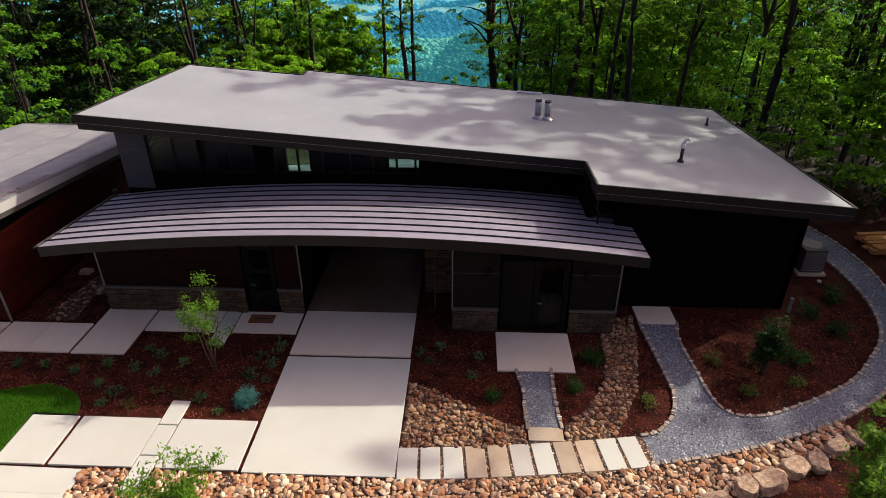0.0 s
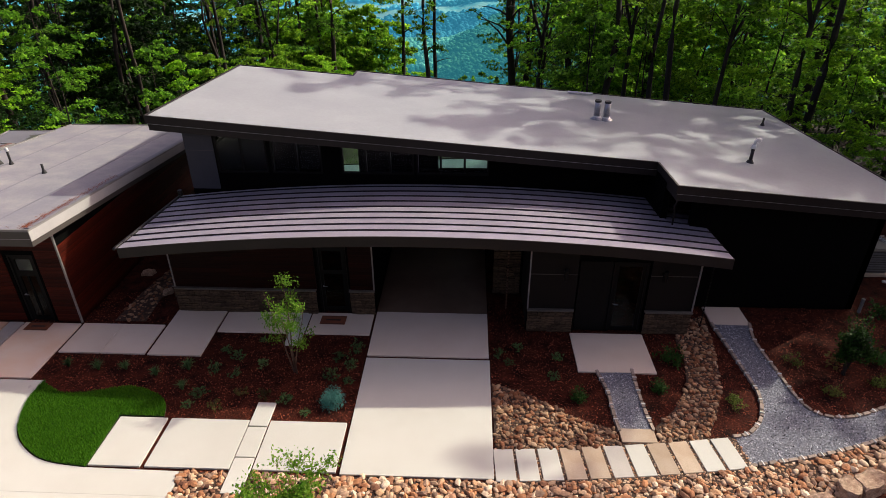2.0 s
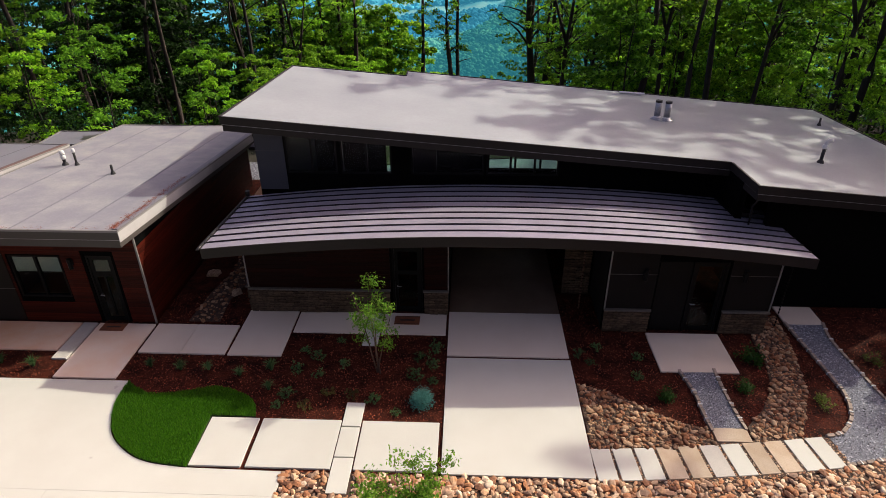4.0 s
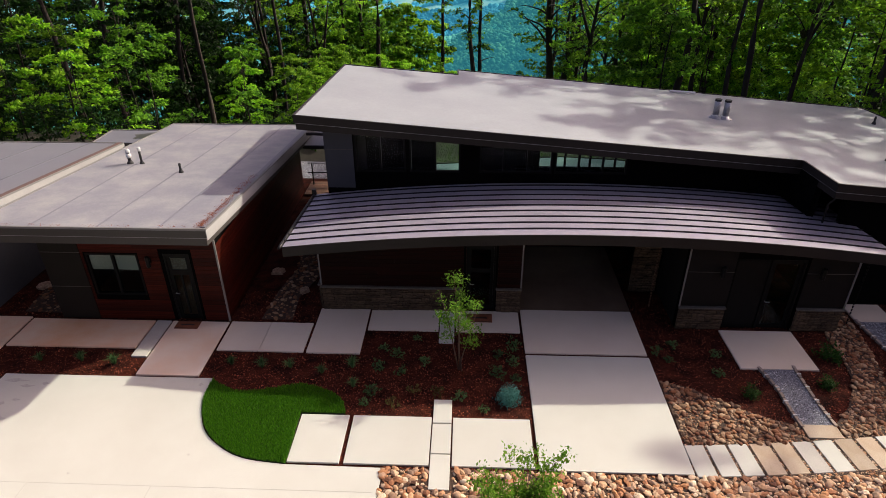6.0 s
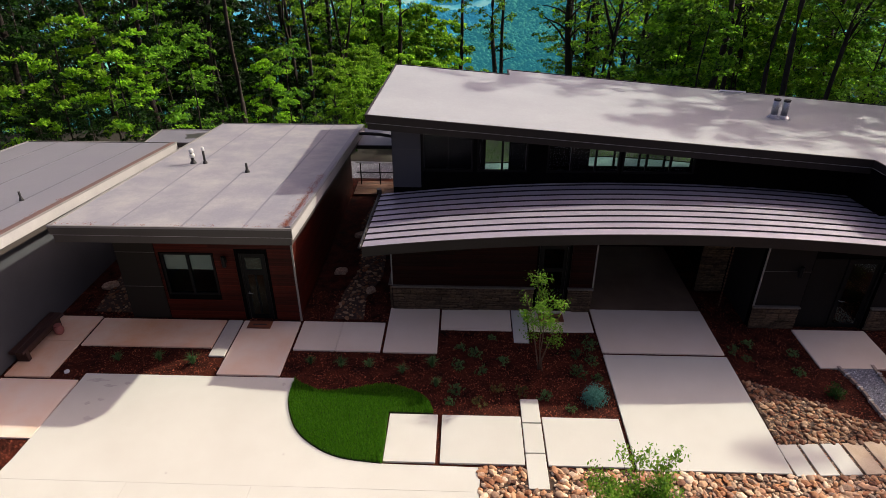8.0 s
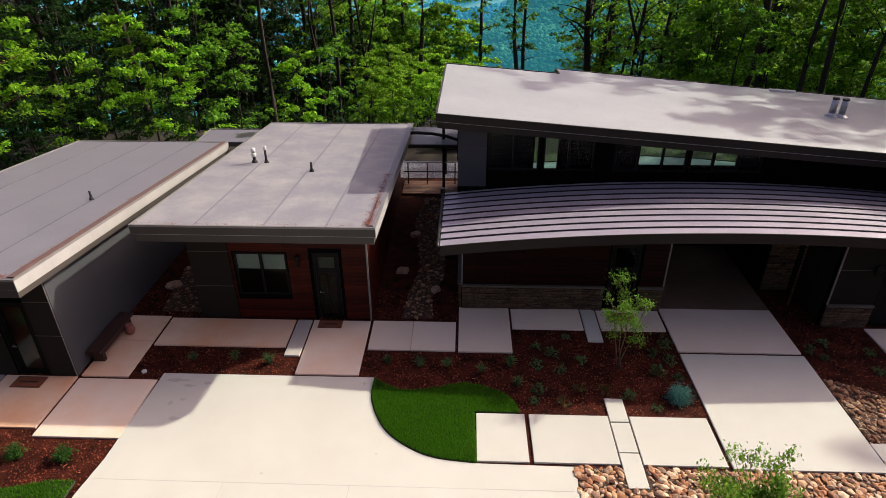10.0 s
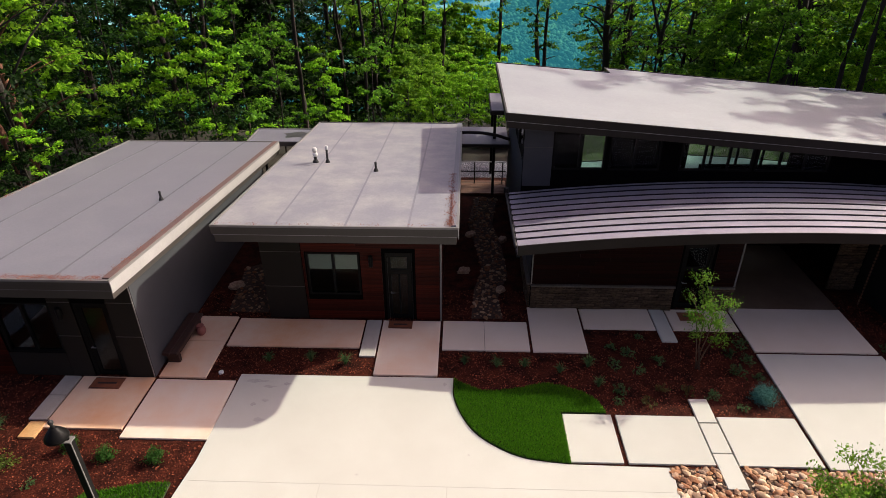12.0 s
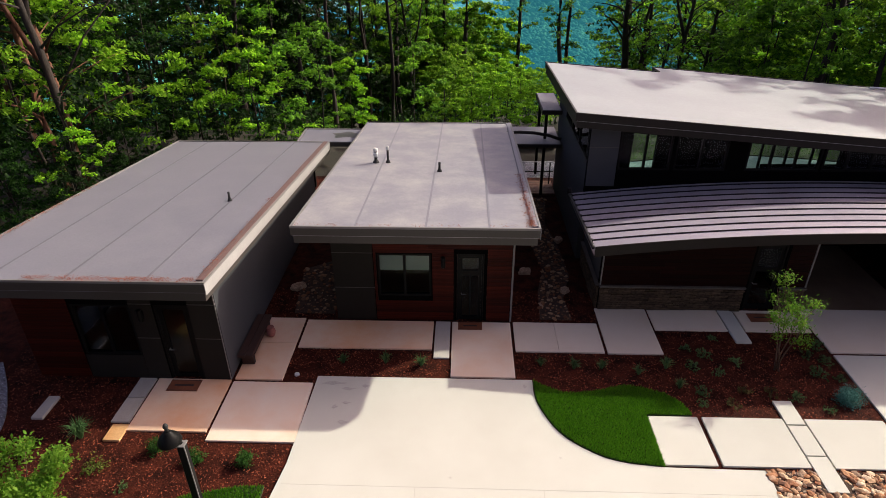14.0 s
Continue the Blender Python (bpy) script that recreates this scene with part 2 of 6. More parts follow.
M_REVEAL = mat("panel_reveal", (0.06, 0.057, 0.05), (0.075, 0.07, 0.064), 3, 40, 0.6, 0.0, fine_amount=0.05)
M_GRASSY = leaf_mat("tuft_leaf", (0.04, 0.095, 0.035), (0.085, 0.165, 0.055), 0.3)
M_BLUE = leaf_mat("blue_needle", (0.03, 0.14, 0.12), (0.08, 0.24, 0.21), 0.2)
M_BRONZE = leaf_mat("bronze_leaf", (0.10, 0.05, 0.02), (0.07, 0.09, 0.02), 0.3)
M_GRASS = leaf_mat("lawn_blade", (0.022, 0.11, 0.006), (0.085, 0.24, 0.014), 0.35)
M_DEBRIS = mat("red_catkins", (0.16, 0.035, 0.018), (0.26, 0.075, 0.035), 4, 40, 0.9, 0.2, island=0.4)
M_TERRACOTTA = mat("door_mat", (0.17, 0.05, 0.02), (0.23, 0.075, 0.032), 5, 80, 0.95, 0.5)
M_PINK = mat("pink_clay", (0.26, 0.08, 0.07), (0.31, 0.11, 0.09), 5, 60, 0.6, 0.05)
M_GLASS = glass_mat("window_glass", (0.84, 0.93, 0.91))
# distant haze is mixed into these base colours, bluer with each band
M_HILLWOOD = mat("hazed_hill_woods", (0.004, 0.05, 0.045), (0.045, 0.18, 0.09), 0.03, 0.3, 0.95, 0.0, island=0.18, fine_amount=0.18, spec=0.0)
M_PALEWOOD = mat("hazed_floor_woods", (0.04, 0.20, 0.14), (0.15, 0.40, 0.23), 0.03, 0.3, 0.95, 0.0, island=0.18, fine_amount=0.18, spec=0.0)
M_FIELD = mat("hazed_mid_woods", (0.006, 0.06, 0.11), (0.035, 0.19, 0.22), 0.02, 0.2, 0.95, 0.0, island=0.18, fine_amount=0.18, spec=0.0)
M_FARWOOD = mat("hazed_far_woods", (0.03, 0.23, 0.33), (0.10, 0.42, 0.48), 0.01, 0.1, 0.95, 0.0, island=0.2, fine_amount=0.2, spec=0.0)
M_FIELDS = mat("hazed_far_fields", (0.06, 0.30, 0.32), (0.28, 0.40, 0.29), 0.012, 0.05, 0.95, 0.0, fine_amount=0.1, spec=0.0)

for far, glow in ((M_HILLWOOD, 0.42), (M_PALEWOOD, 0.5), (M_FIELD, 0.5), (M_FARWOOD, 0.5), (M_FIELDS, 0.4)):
    # haze of the air before the far land, put in as a faint blue glow
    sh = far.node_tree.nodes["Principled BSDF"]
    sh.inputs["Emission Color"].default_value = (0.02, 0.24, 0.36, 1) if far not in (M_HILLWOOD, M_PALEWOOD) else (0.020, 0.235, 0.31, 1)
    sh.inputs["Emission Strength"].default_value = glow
M_RUST_BARK = mat("rusty_bark", (0.07, 0.025, 0.014), (0.17, 0.07, 0.04), 2.2, 14, 0.95, 1.0, stretch=(1, 1, 0.3), fine_amount=0.35)


# ---- building tools ----
origin = {}


def thing(name, at, label, category, group="", kind=""):
    ob = new(name)
    ob.location = at
    ob.empty_display_size = 0.2
    origin[ob] = Vector(at)
    return tagged(ob, label, category, group, kind)


def finish(name, bm, material, smooth=False):
    me = bpy.data.meshes.new(name)
    bm.normal_update()
    bm.to_mesh(me)
    bm.free()
    me.materials.append(material)
    if smooth:
        me.polygons.foreach_set("use_smooth", [True] * len(me.polygons))
    return me


def part(name, bm, material, parent=None, label="", smooth=False):
    """Links a bmesh, given in world coordinates, as one mesh object under a thing or a part."""
    base = origin.get(parent, Vector())
    bmesh.ops.translate(bm, verts=bm.verts, vec=-base)
    ob = new(name, finish(name, bm, material, smooth))
    ob.parent = parent
    origin[ob] = base
    return tagged(ob, label)


def piece(name, me, parent, at, size=(1, 1, 1), turn=(0, 0, 0), label=""):
    """One more object on a shared mesh."""
    ob = new(name, me)
    ob.parent = parent
    ob.location = Vector(at) - origin.get(parent, Vector())
    ob.scale = size
    ob.rotation_euler = turn
    return tagged(ob, label)


def setting(name, bm, material, label, category, smooth=False, kind="structure"):
    return tagged(part(name, bm, material, None, "", smooth), label, category, "", kind)


def from_arrays(name, verts, faces, material, parent=None, smooth=False):
    me = bpy.data.meshes.new(name)
    me.from_pydata(verts, [], faces)
    me.materials.append(material)
    if smooth:
        me.polygons.foreach_set("use_smooth", [True] * len(me.polygons))
    me.update()
    ob = new(name, me)
    ob.parent = parent
    origin[ob] = origin.get(parent, Vector())
    return ob


def box(bm, x0, x1, y0, y1, z0, z1, bevel=0.0):
    r = bmesh.ops.create_cube(bm, size=1)
    bmesh.ops.scale(bm, vec=(x1 - x0, y1 - y0, z1 - z0), verts=r["verts"])
    bmesh.ops.translate(bm, vec=((x0 + x1) / 2, (y0 + y1) / 2, (z0 + z1) / 2), verts=r["verts"])
    if bevel:
        edges = list({e for v in r["verts"] for e in v.link_edges})
        bmesh.ops.bevel(bm, geom=edges, offset=bevel, segments=1, affect="EDGES")
    return bm


def a_box(*size, bevel=0.0):
    return box(bmesh.new(), *size, bevel=bevel)


def prism(bm, outline, z0, z1):
    """A flat outline drawn up from z0 to z1; either may be a function of x and y."""
    def height(z, x, y):
        return z(x, y) if callable(z) else z
    low = [bm.verts.new((x, y, height(z0, x, y))) for x, y in outline]
    top = [bm.verts.new((x, y, height(z1, x, y))) for x, y in outline]
    bm.faces.new(top)
    bm.faces.new(low[::-1])
    n = len(outline)
    for i in range(n):
        j = (i + 1) % n
        bm.faces.new((low[i], low[j], top[j], top[i]))
    bmesh.ops.recalc_face_normals(bm, faces=bm.faces)
    return bm


def tube(bm, points, radii, sides=8):
    """A round bar along points, with a radius at each."""
    rings = []
    points = [Vector(p) for p in points]
    for i, (p, r) in enumerate(zip(points, radii)):
        way = (points[min(i + 1, len(points) - 1)] - points[max(i - 1, 0)]).normalized()
        q = way.to_track_quat("Z", "Y")
        rings.append([bm.verts.new(p + q @ Vector((r * math.cos(a), r * math.sin(a), 0))) for a in [2 * math.pi * k / sides for k in range(sides)]])
    for a, b in zip(rings, rings[1:]):
        for k in range(sides):
            bm.faces.new((a[k], a[(k + 1) % sides], b[(k + 1) % sides], b[k]))
    bm.faces.new(rings[0][::-1])
    bm.faces.new(rings[-1])
    return bm


def wall(bm, a, b, thick, z0, top, openings=()):
    """A wall from a to b (plan points) with openings (from, to, sill, head) along it; top and head may be functions of x and y.
    The wall's thickness lies to the left of its way."""
    a, b = Vector(a), Vector(b)
    way = (b - a).normalized()
    side = Vector((-way.y, way.x)) * thick
    length = (b - a).length

    def height(z, p):
        return z(p.x, p.y) if callable(z) else z

    def block(s, e, low, high):
        pts = [a + way * s, a + way * e]
        vs = []
        for p in (pts[0], pts[1], pts[1] + side, pts[0] + side):
            on = pts[0] if p in (pts[0], pts[0] + side) else pts[1]
            vs.append((bm.verts.new((p.x, p.y, height(low, on))), bm.verts.new((p.x, p.y, height(high, on)))))
        for i in range(4):
            j = (i + 1) % 4
            bm.faces.new((vs[i][0], vs[j][0], vs[j][1], vs[i][1]))
        bm.faces.new([v[1] for v in vs])
        bm.faces.new([v[0] for v in vs][::-1])
    at = 0.0
    for s, e, sill, head in sorted(openings):
        if s > at:
            block(at, s, z0, top)
        if height(sill, a) > z0:
            block(s, e, z0, sill)
        block(s, e, head, top)
        at = e
    if at < length:
        block(at, length, z0, top)
    bmesh.ops.remove_doubles(bm, verts=bm.verts, dist=0.0005)
    bmesh.ops.recalc_face_normals(bm, faces=bm.faces)
    return bm


def catmull(points, steps=8, closed=False):
    pts = [Vector(p) for p in points]
    n = len(pts)
    out = []
    for i in range(n if closed else n - 1):
        p0, p1, p2, p3 = (pts[(i + k) % n] if closed else pts[min(max(i + k, 0), n - 1)] for k in (-1, 0, 1, 2))
        for s in range(steps):
            t = s / steps
            out.append(0.5 * (2 * p1 + (p2 - p0) * t + (2 * p0 - 5 * p1 + 4 * p2 - p3) * t * t + (3 * p1 - p0 - 3 * p2 + p3) * t ** 3))
    if not closed:
        out.append(pts[-1])
    return out


def inside(x, y, outline):
    hit = False
    for (x0, y0), (x1, y1) in zip(outline, outline[1:] + outline[:1]):
        if (y0 > y) != (y1 > y) and x < (x1 - x0) * (y - y0) / (y1 - y0) + x0:
            hit = not hit
    return hit


def unit_block(name, material, bevel=0.06, wobble=0.0, seed=0):
    bm = a_box(-0.5, 0.5, -0.5, 0.5, -0.5, 0.5, bevel=bevel)
    rng = random.Random(seed)
    for v in bm.verts:
        v.co += Vector([rng.uniform(-wobble, wobble) for _ in range(3)])
    return finish(name, bm, material)


# ---- the land ----
def smoothstep(a, b, x):
    t = min(max((x - a) / (b - a), 0), 1)
    return t * t * (3 - 2 * t)


def land(x, y):
    """Height of the ground: a shelf round the houses, a wooded slope behind, then the valley and its hills."""
    z = -0.14
    start = 33 - 4 * smoothstep(-14, -20, x)
    d = math.hypot(max(abs(x + 8) - 26, 0) * 0.7, max(y - start, 0))
    z -= 13 * smoothstep(0, 45, d) + 150 * smoothstep(25, 380, d) * (1 if y > 0 else 0.2)
    # unseen rise behind the camera, added to block low sky light
    z += 78 * smoothstep(-44, -175, y)
    if y > 120:
        far = smoothstep(120, 500, y)
        z += far * (55 * noise.noise(Vector((x / 420, y / 420, 3.1))) + 18 * noise.noise(Vector((x / 150, y / 150, 7.7))))
        z += far * 9 * noise.noise(Vector((x / 55, y / 70, 4.2)))
        z += 130 * smoothstep(500, 1500, y + (x + 100) * 1.6) * (0.8 + 0.5 * noise.noise(Vector((x / 600, y / 900, 1.3))))
        z += 190 * smoothstep(1500, 3600, y) * (0.8 + 0.6 * noise.noise(Vector((x / 800, 2.2, 5.5))))
    return z


def on_hill(x, y):
    """The wooded spur that comes down beside the valley."""
    return x > 5 + (y - 820) * 0.42 + 14 * noise.noise(Vector((x / 60, y / 60, 2.0)))


def open_field(x, y):
    if on_hill(x, y):
        return False
    strip = y + 0.25 * x + 14 * noise.noise(Vector((x / 90, 1.0, 6.0)))
    return 925 < strip < 955 or 975 < strip < 1010 or (strip > 1010 and noise.noise(Vector((x / 150, y / 55, 9.0))) > 0.12)


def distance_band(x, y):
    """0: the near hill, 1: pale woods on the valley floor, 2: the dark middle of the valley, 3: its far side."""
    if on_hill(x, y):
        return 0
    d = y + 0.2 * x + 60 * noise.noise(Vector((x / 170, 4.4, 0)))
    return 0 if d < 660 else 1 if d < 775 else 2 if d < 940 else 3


def ground_sheet():
    xs = [-4000, -2500, -1600, -1100, -800] + list(range(-600, -270, 30)) + list(range(-270, -90, 12)) + list(range(-90, 91, 6)) + list(range(102, 300, 12)) + list(range(300, 601, 30)) + [800, 1100, 1600, 2500, 4000]
    ys = [-3000, -1200, -400, -220, -170, -140, -115, -95, -75, -60] + list(range(-50, 121, 5)) + list(range(135, 900, 25)) + list(range(900, 1100, 10)) + list(range(1100, 2200, 60)) + [2400, 2800, 3300, 3800, 4400]
    verts = [(x, y, land(x, y)) for y in ys for x in xs]
    w = len(xs)
    faces = [(j * w + i, j * w + i + 1, (j + 1) * w + i + 1, (j + 1) * w + i) for j in range(len(ys) - 1) for i in range(w - 1)]
    ob = from_arrays("ground", verts, faces, M_LITTER, None, True)
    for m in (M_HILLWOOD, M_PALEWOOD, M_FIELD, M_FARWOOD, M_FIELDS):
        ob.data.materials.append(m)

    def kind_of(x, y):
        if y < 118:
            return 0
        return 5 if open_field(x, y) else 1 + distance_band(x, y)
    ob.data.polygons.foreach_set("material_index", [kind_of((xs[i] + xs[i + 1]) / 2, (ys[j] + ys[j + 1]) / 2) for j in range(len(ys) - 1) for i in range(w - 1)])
    tagged(ob, "brown leaf-littered hillside falling to a hazy wooded valley", "ground", "", "structure")


ground_sheet()


def ball(level):
    bm = bmesh.new()
    bmesh.ops.create_icosphere(bm, subdivisions=max(level, 1), radius=1)
    v = np.array([tuple(p.co) for p in bm.verts])
    f = np.array([[q.index for q in p.verts] for p in bm.faces])
    bm.free()
    return v, f


def lumps(rng, places, sizes, level, rough=0.25, flat=1.0):
    """Many uneven rounded bodies as one set of coordinates and faces; sizes: three half-axes each."""
    v, f = ball(level)
    n = len(places)
    shape = 1 + rng.normal(0, rough, (n, len(v), 1)).clip(-0.45, 0.6)
    turn = rng.uniform(0, 2 * np.pi, n)
    p = v[None] * shape * np.array(sizes)[:, None, :]
    c, s = np.cos(turn)[:, None], np.sin(turn)[:, None]
    x, y = p[..., 0] * c - p[..., 1] * s, p[..., 0] * s + p[..., 1] * c
    p = np.stack([x, y, p[..., 2] * flat], 2) + np.array(places)[:, None, :]
    faces = (f[None] + (np.arange(n) * len(v))[:, None, None]).reshape(-1, 3)
    return p.reshape(-1, 3).tolist(), faces.tolist()


def valley_woods():
    rng = np.random.default_rng(3)
    bands = [([], []) for _ in range(4)]
    for _ in range(24000):
        y = 560 + 900 * rng.random() ** 1.3
        x = -8 + (rng.random() - 0.5) * (40 + y * 0.6)
        if open_field(x, y):
            continue
        r = y / 330 * rng.uniform(0.6, 1.6)
        places, sizes = bands[distance_band(x, y)]
        places.append((x, y, land(x, y) + r * 0.4))
        sizes.append((r, r, r * 0.85))
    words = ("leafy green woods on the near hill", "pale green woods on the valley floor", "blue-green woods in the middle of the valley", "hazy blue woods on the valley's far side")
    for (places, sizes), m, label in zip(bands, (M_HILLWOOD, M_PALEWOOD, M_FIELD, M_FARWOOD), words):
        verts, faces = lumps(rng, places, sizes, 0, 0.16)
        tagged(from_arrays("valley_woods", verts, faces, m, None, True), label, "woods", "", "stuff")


valley_woods()


def flat(name, outline, z, material, label, category, thick=0.06):
    return setting(name, prism(bmesh.new(), [tuple(p)[:2] for p in outline], z - thick, z), material, label, category)


flat("mulch_bed", [(-33, 6.0), (18.5, 6.0), (18.5, 27), (-33, 27)], -0.05, M_MULCH, "dark red-brown bark mulch bed round the houses", "mulch", 0.12)

# driveway with a curved inner edge
curve = [tuple(p)[:2] for p in catmull([(-14.02, 12.47, 0), (-13.98, 11.6, 0), (-13.55, 10.6, 0), (-12.9, 10.0, 0), (-12.2, 9.68, 0), (-11.22, 9.55, 0)], 6)]
DRIVE = [(-19.98, 12.47)] + curve + [(-8.85, 9.52), (-8.95, 8.0), (-8.95, -40), (-20.6, -40), (-20.35, 7.5), (-20.08, 9.4)]
flat("driveway", DRIVE, 0.0, M_CONCRETE, "pale poured concrete driveway with a curved edge", "driveway", 0.12)


# ---- paving ----


def slab(name, x0, x1, y0, y1, material, label, z=0.0, group="", category="paving slab"):
    ob = part(name, a_box(x0, x1, y0, y1, z - 0.11, z, bevel=0.008), material)
    return tagged(ob, label, category, group, "structure")


PALE = "pale concrete paving slab set in dark mulch"
for x0, x1, y0, y1 in [(-5.17, -1.58, 9.58, 13.79), (-5.17, -1.6, 13.9, 16.1)]:
    slab("pavement", x0, x1, y0, y1, M_CONCRETE if y0 < 10 else M_SHADE_SLAB, "large pale concrete entry walk slab", group="entry walk slabs")
# deep end of the walk, coloured dark for the shade under the porch
slab("porch_floor", -5.17, -1.6, 16.11, 20.4, M_WALK_SHADED, "entry walk concrete under the porch, colour darkened for shade", category="porch floor")
for x0, x1, y0, y1 in [(-11.18, -9.93, 9.63, 11.2), (-9.82, -7.79, 9.63, 11.2), (-7.24, -5.27, 9.63, 11.2),
                       (-14.38, -13.11, 13.72, 15.15), (-13.1, -11.77, 13.72, 15.15), (-11.68, -10.07, 13.7, 15.98),
                       (-10.0, -7.79, 14.88, 15.98), (-7.24, -5.25, 14.88, 15.98), (-16.28, -14.47, 12.56, 15.12),
                       (-20.86, -16.86, 13.74, 15.12), (-22.28, -20.95, 12.3, 13.92), (-22.28, -20.95, 13.935, 15.2),
                       (-22.28, -20.06, 10.05, 12.2), (-24.4, -22.36, 10.33, 12.26), (0.92, 3.12, 13.4, 15.2), (5.45, 6.65, 15.8, 16.78)]:
    slab("pavement", x0, x1, y0, y1, M_WARM_PALE if x1 in (-20.06, -14.47) else M_WARM if x1 < -14.4 else M_CONCRETE if y0 < 10 else M_SHADE_SLAB, "concrete slab before the cottage, warm shade put into its colour" if x1 < -14.4 else PALE, group="paving slabs")
for x0, x1, y0, y1 in [(-7.76, -7.28, 11.0, 11.84), (-7.76, -7.28, 10.0, 10.96), (-7.76, -7.28, 8.95, 9.97),
                       (-7.75, -7.29, 14.3, 15.96), (-16.8, -16.34, 13.35, 15.12), (-24.93, -24.46, 11.5, 12.26), (-24.93, -24.46, 10.6, 11.47)]:
    slab("paver", x0, x1, y0, y1, M_GREYSTONE if x0 < -10 else M_CONCRETE, "narrow grey paver strip crossing the walk", 0.006, "narrow pavers")
slab("paver", -24.82, -24.4, 9.98, 10.52, M_OCHRE, "tan stone paver at the walk's end", 0.01)
slab("paver", 1.6, 2.47, 10.82, 11.27, M_TAN, "tan stone threshold at the gravel path", 0.004)

step_mesh = [finish("stepping_stone", a_box(-0.235, 0.235, -0.475, 0.475, -0.09, 0.0, bevel=0.008), m) for m in (M_CONCRETE, M_TAN, M_GREYSTONE)]
M_STEP = [0, 0, 0, 1, 1, 2, 0, 1, 1, 0, 0]
for i in range(11):
    ob = new("stepping_stone", step_mesh[M_STEP[i]])
    ob.location = (-1.32 + 0.54 * i, 10.0 + 0.03 * i + 0.0026 * i * i, 0.004)
    ob.rotation_euler = (0, 0, radians(3.0 + 0.6 * i))
    tagged(ob, "rectangular cut-stone stepping slab bedded in pebbles", "stepping stone", "curved row of stepping stones", "structure")


# ---- roofs ----
def roof_h(x, y):
    return 5.79 - 0.0833 * (x + 12.5) - 0.04 * (y - 18.2)


def roof_m(x, y):
    return 4.02 - 0.088 * (y - 13.75)


def roof_l(x, y):
    return 4.12 - 0.105 * (y - 10.78)


def lowered(f, d):
    return lambda x, y: f(x, y) - d


def inset(outline, d):
    """An axis-aligned outline, drawn in by d (out: minus)."""
    n = len(outline)
    area = sum(a[0] * b[1] - b[0] * a[1] for a, b in zip(outline, outline[1:] + outline[:1]))
    out = []
    for i in range(n):
        p, q, r = (Vector(outline[(i + k) % n]) for k in (-1, 0, 1))
        e, f = (q - p).normalized(), (r - q).normalized()
        n1, n2 = Vector((-e.y, e.x)), Vector((-f.y, f.x))
        s = 1 if area > 0 else -1
        out.append(tuple(q + (n1 + n2) / (1 + n1.dot(n2)) * d * s))
    return out


def roof(parent, outline, f, thick, light, label, skin):
    """Deck with a two-step fascia board all round and a thin metal edge on top."""
    r = part("roof", prism(bmesh.new(), inset(outline, 0.03), lowered(f, thick * 0.55), lowered(f, 0.0)), skin, parent, label)
    part("fascia", prism(bmesh.new(), inset(outline, 0.0), lowered(f, thick * 0.5), lowered(f, 0.012)), light, r, "")
    part("fascia", prism(bmesh.new(), inset(outline, 0.05), lowered(f, thick), lowered(f, thick * 0.5)), light, r, "")
    n = len(outline)
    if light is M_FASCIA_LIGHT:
        # fascia side that faces the sun, with the sunlight put into a paler colour
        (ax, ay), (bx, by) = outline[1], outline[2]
        part("side_board", prism(bmesh.new(), [(ax, ay - 0.004), (ax + 0.014, ay - 0.004), (bx + 0.014, by), (bx, by)], lowered(f, 0.31), lowered(f, 0.016)), M_SIDE_LIT, r, "fascia side coloured pale as in sunlight")
    for i in range(n):
        a, b = Vector(outline[i]), Vector(outline[(i + 1) % n])
        way = (b - a).normalized()
        side = Vector((-way.y, way.x)) * 0.05
        pts = [tuple(p) for p in (a - side * 0.2, b - side * 0.2, b + side, a + side)]
        part("metal_edge", prism(bmesh.new(), pts, lowered(f, 0.03), lowered(f, -0.03)), M_FASCIA if light is M_FASCIA else M_TRIM, r)
    return r


ROOF_H = [(-12.5, 18.2), (3.67, 18.2), (3.67, 16.15), (11.1, 16.15), (10.95, 27.5), (-7.45, 28.0), (-7.45, 26.95), (-12.45, 26.95)]
ROOF_M = [(-20.6, 13.75), (-13.93, 13.75), (-13.9, 26.1), (-20.35, 26.1)]
ROOF_L = [(-28.35, 10.78), (-21.76, 10.78), (-21.7, 24.05), (-28.2, 24.05)]

# ---- houses ----
main = thing("main_house", (-0.8, 21, 0), "modern house with a tilted membrane roof and arched metal porch", "house")
guest = thing("guest_house", (-17.2, 20, 0), "small flat-roofed guest house with cedar and grey panel front", "house")
studio = thing("studio_house", (-25, 17.5, 0), "small flat-roofed studio with grey stucco side wall", "house")

roof(main, ROOF_H, roof_h, 0.46, M_FASCIA, "taupe membrane roof sloping to one side", M_MEMBRANE)
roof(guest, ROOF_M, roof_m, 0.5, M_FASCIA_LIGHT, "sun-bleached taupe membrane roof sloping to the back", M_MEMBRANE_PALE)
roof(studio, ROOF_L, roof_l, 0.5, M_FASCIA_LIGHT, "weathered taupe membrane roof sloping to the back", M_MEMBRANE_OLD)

unit = {}


def board(parent, x0, x1, y0, y1, z0, z1, material, name="plank"):
    if material not in unit:
        unit[material] = unit_block(name, material, 0.0)
    return piece(name, unit[material], parent, ((x0 + x1) / 2, (y0 + y1) / 2, (z0 + z1) / 2), (x1 - x0, y1 - y0, z1 - z0))


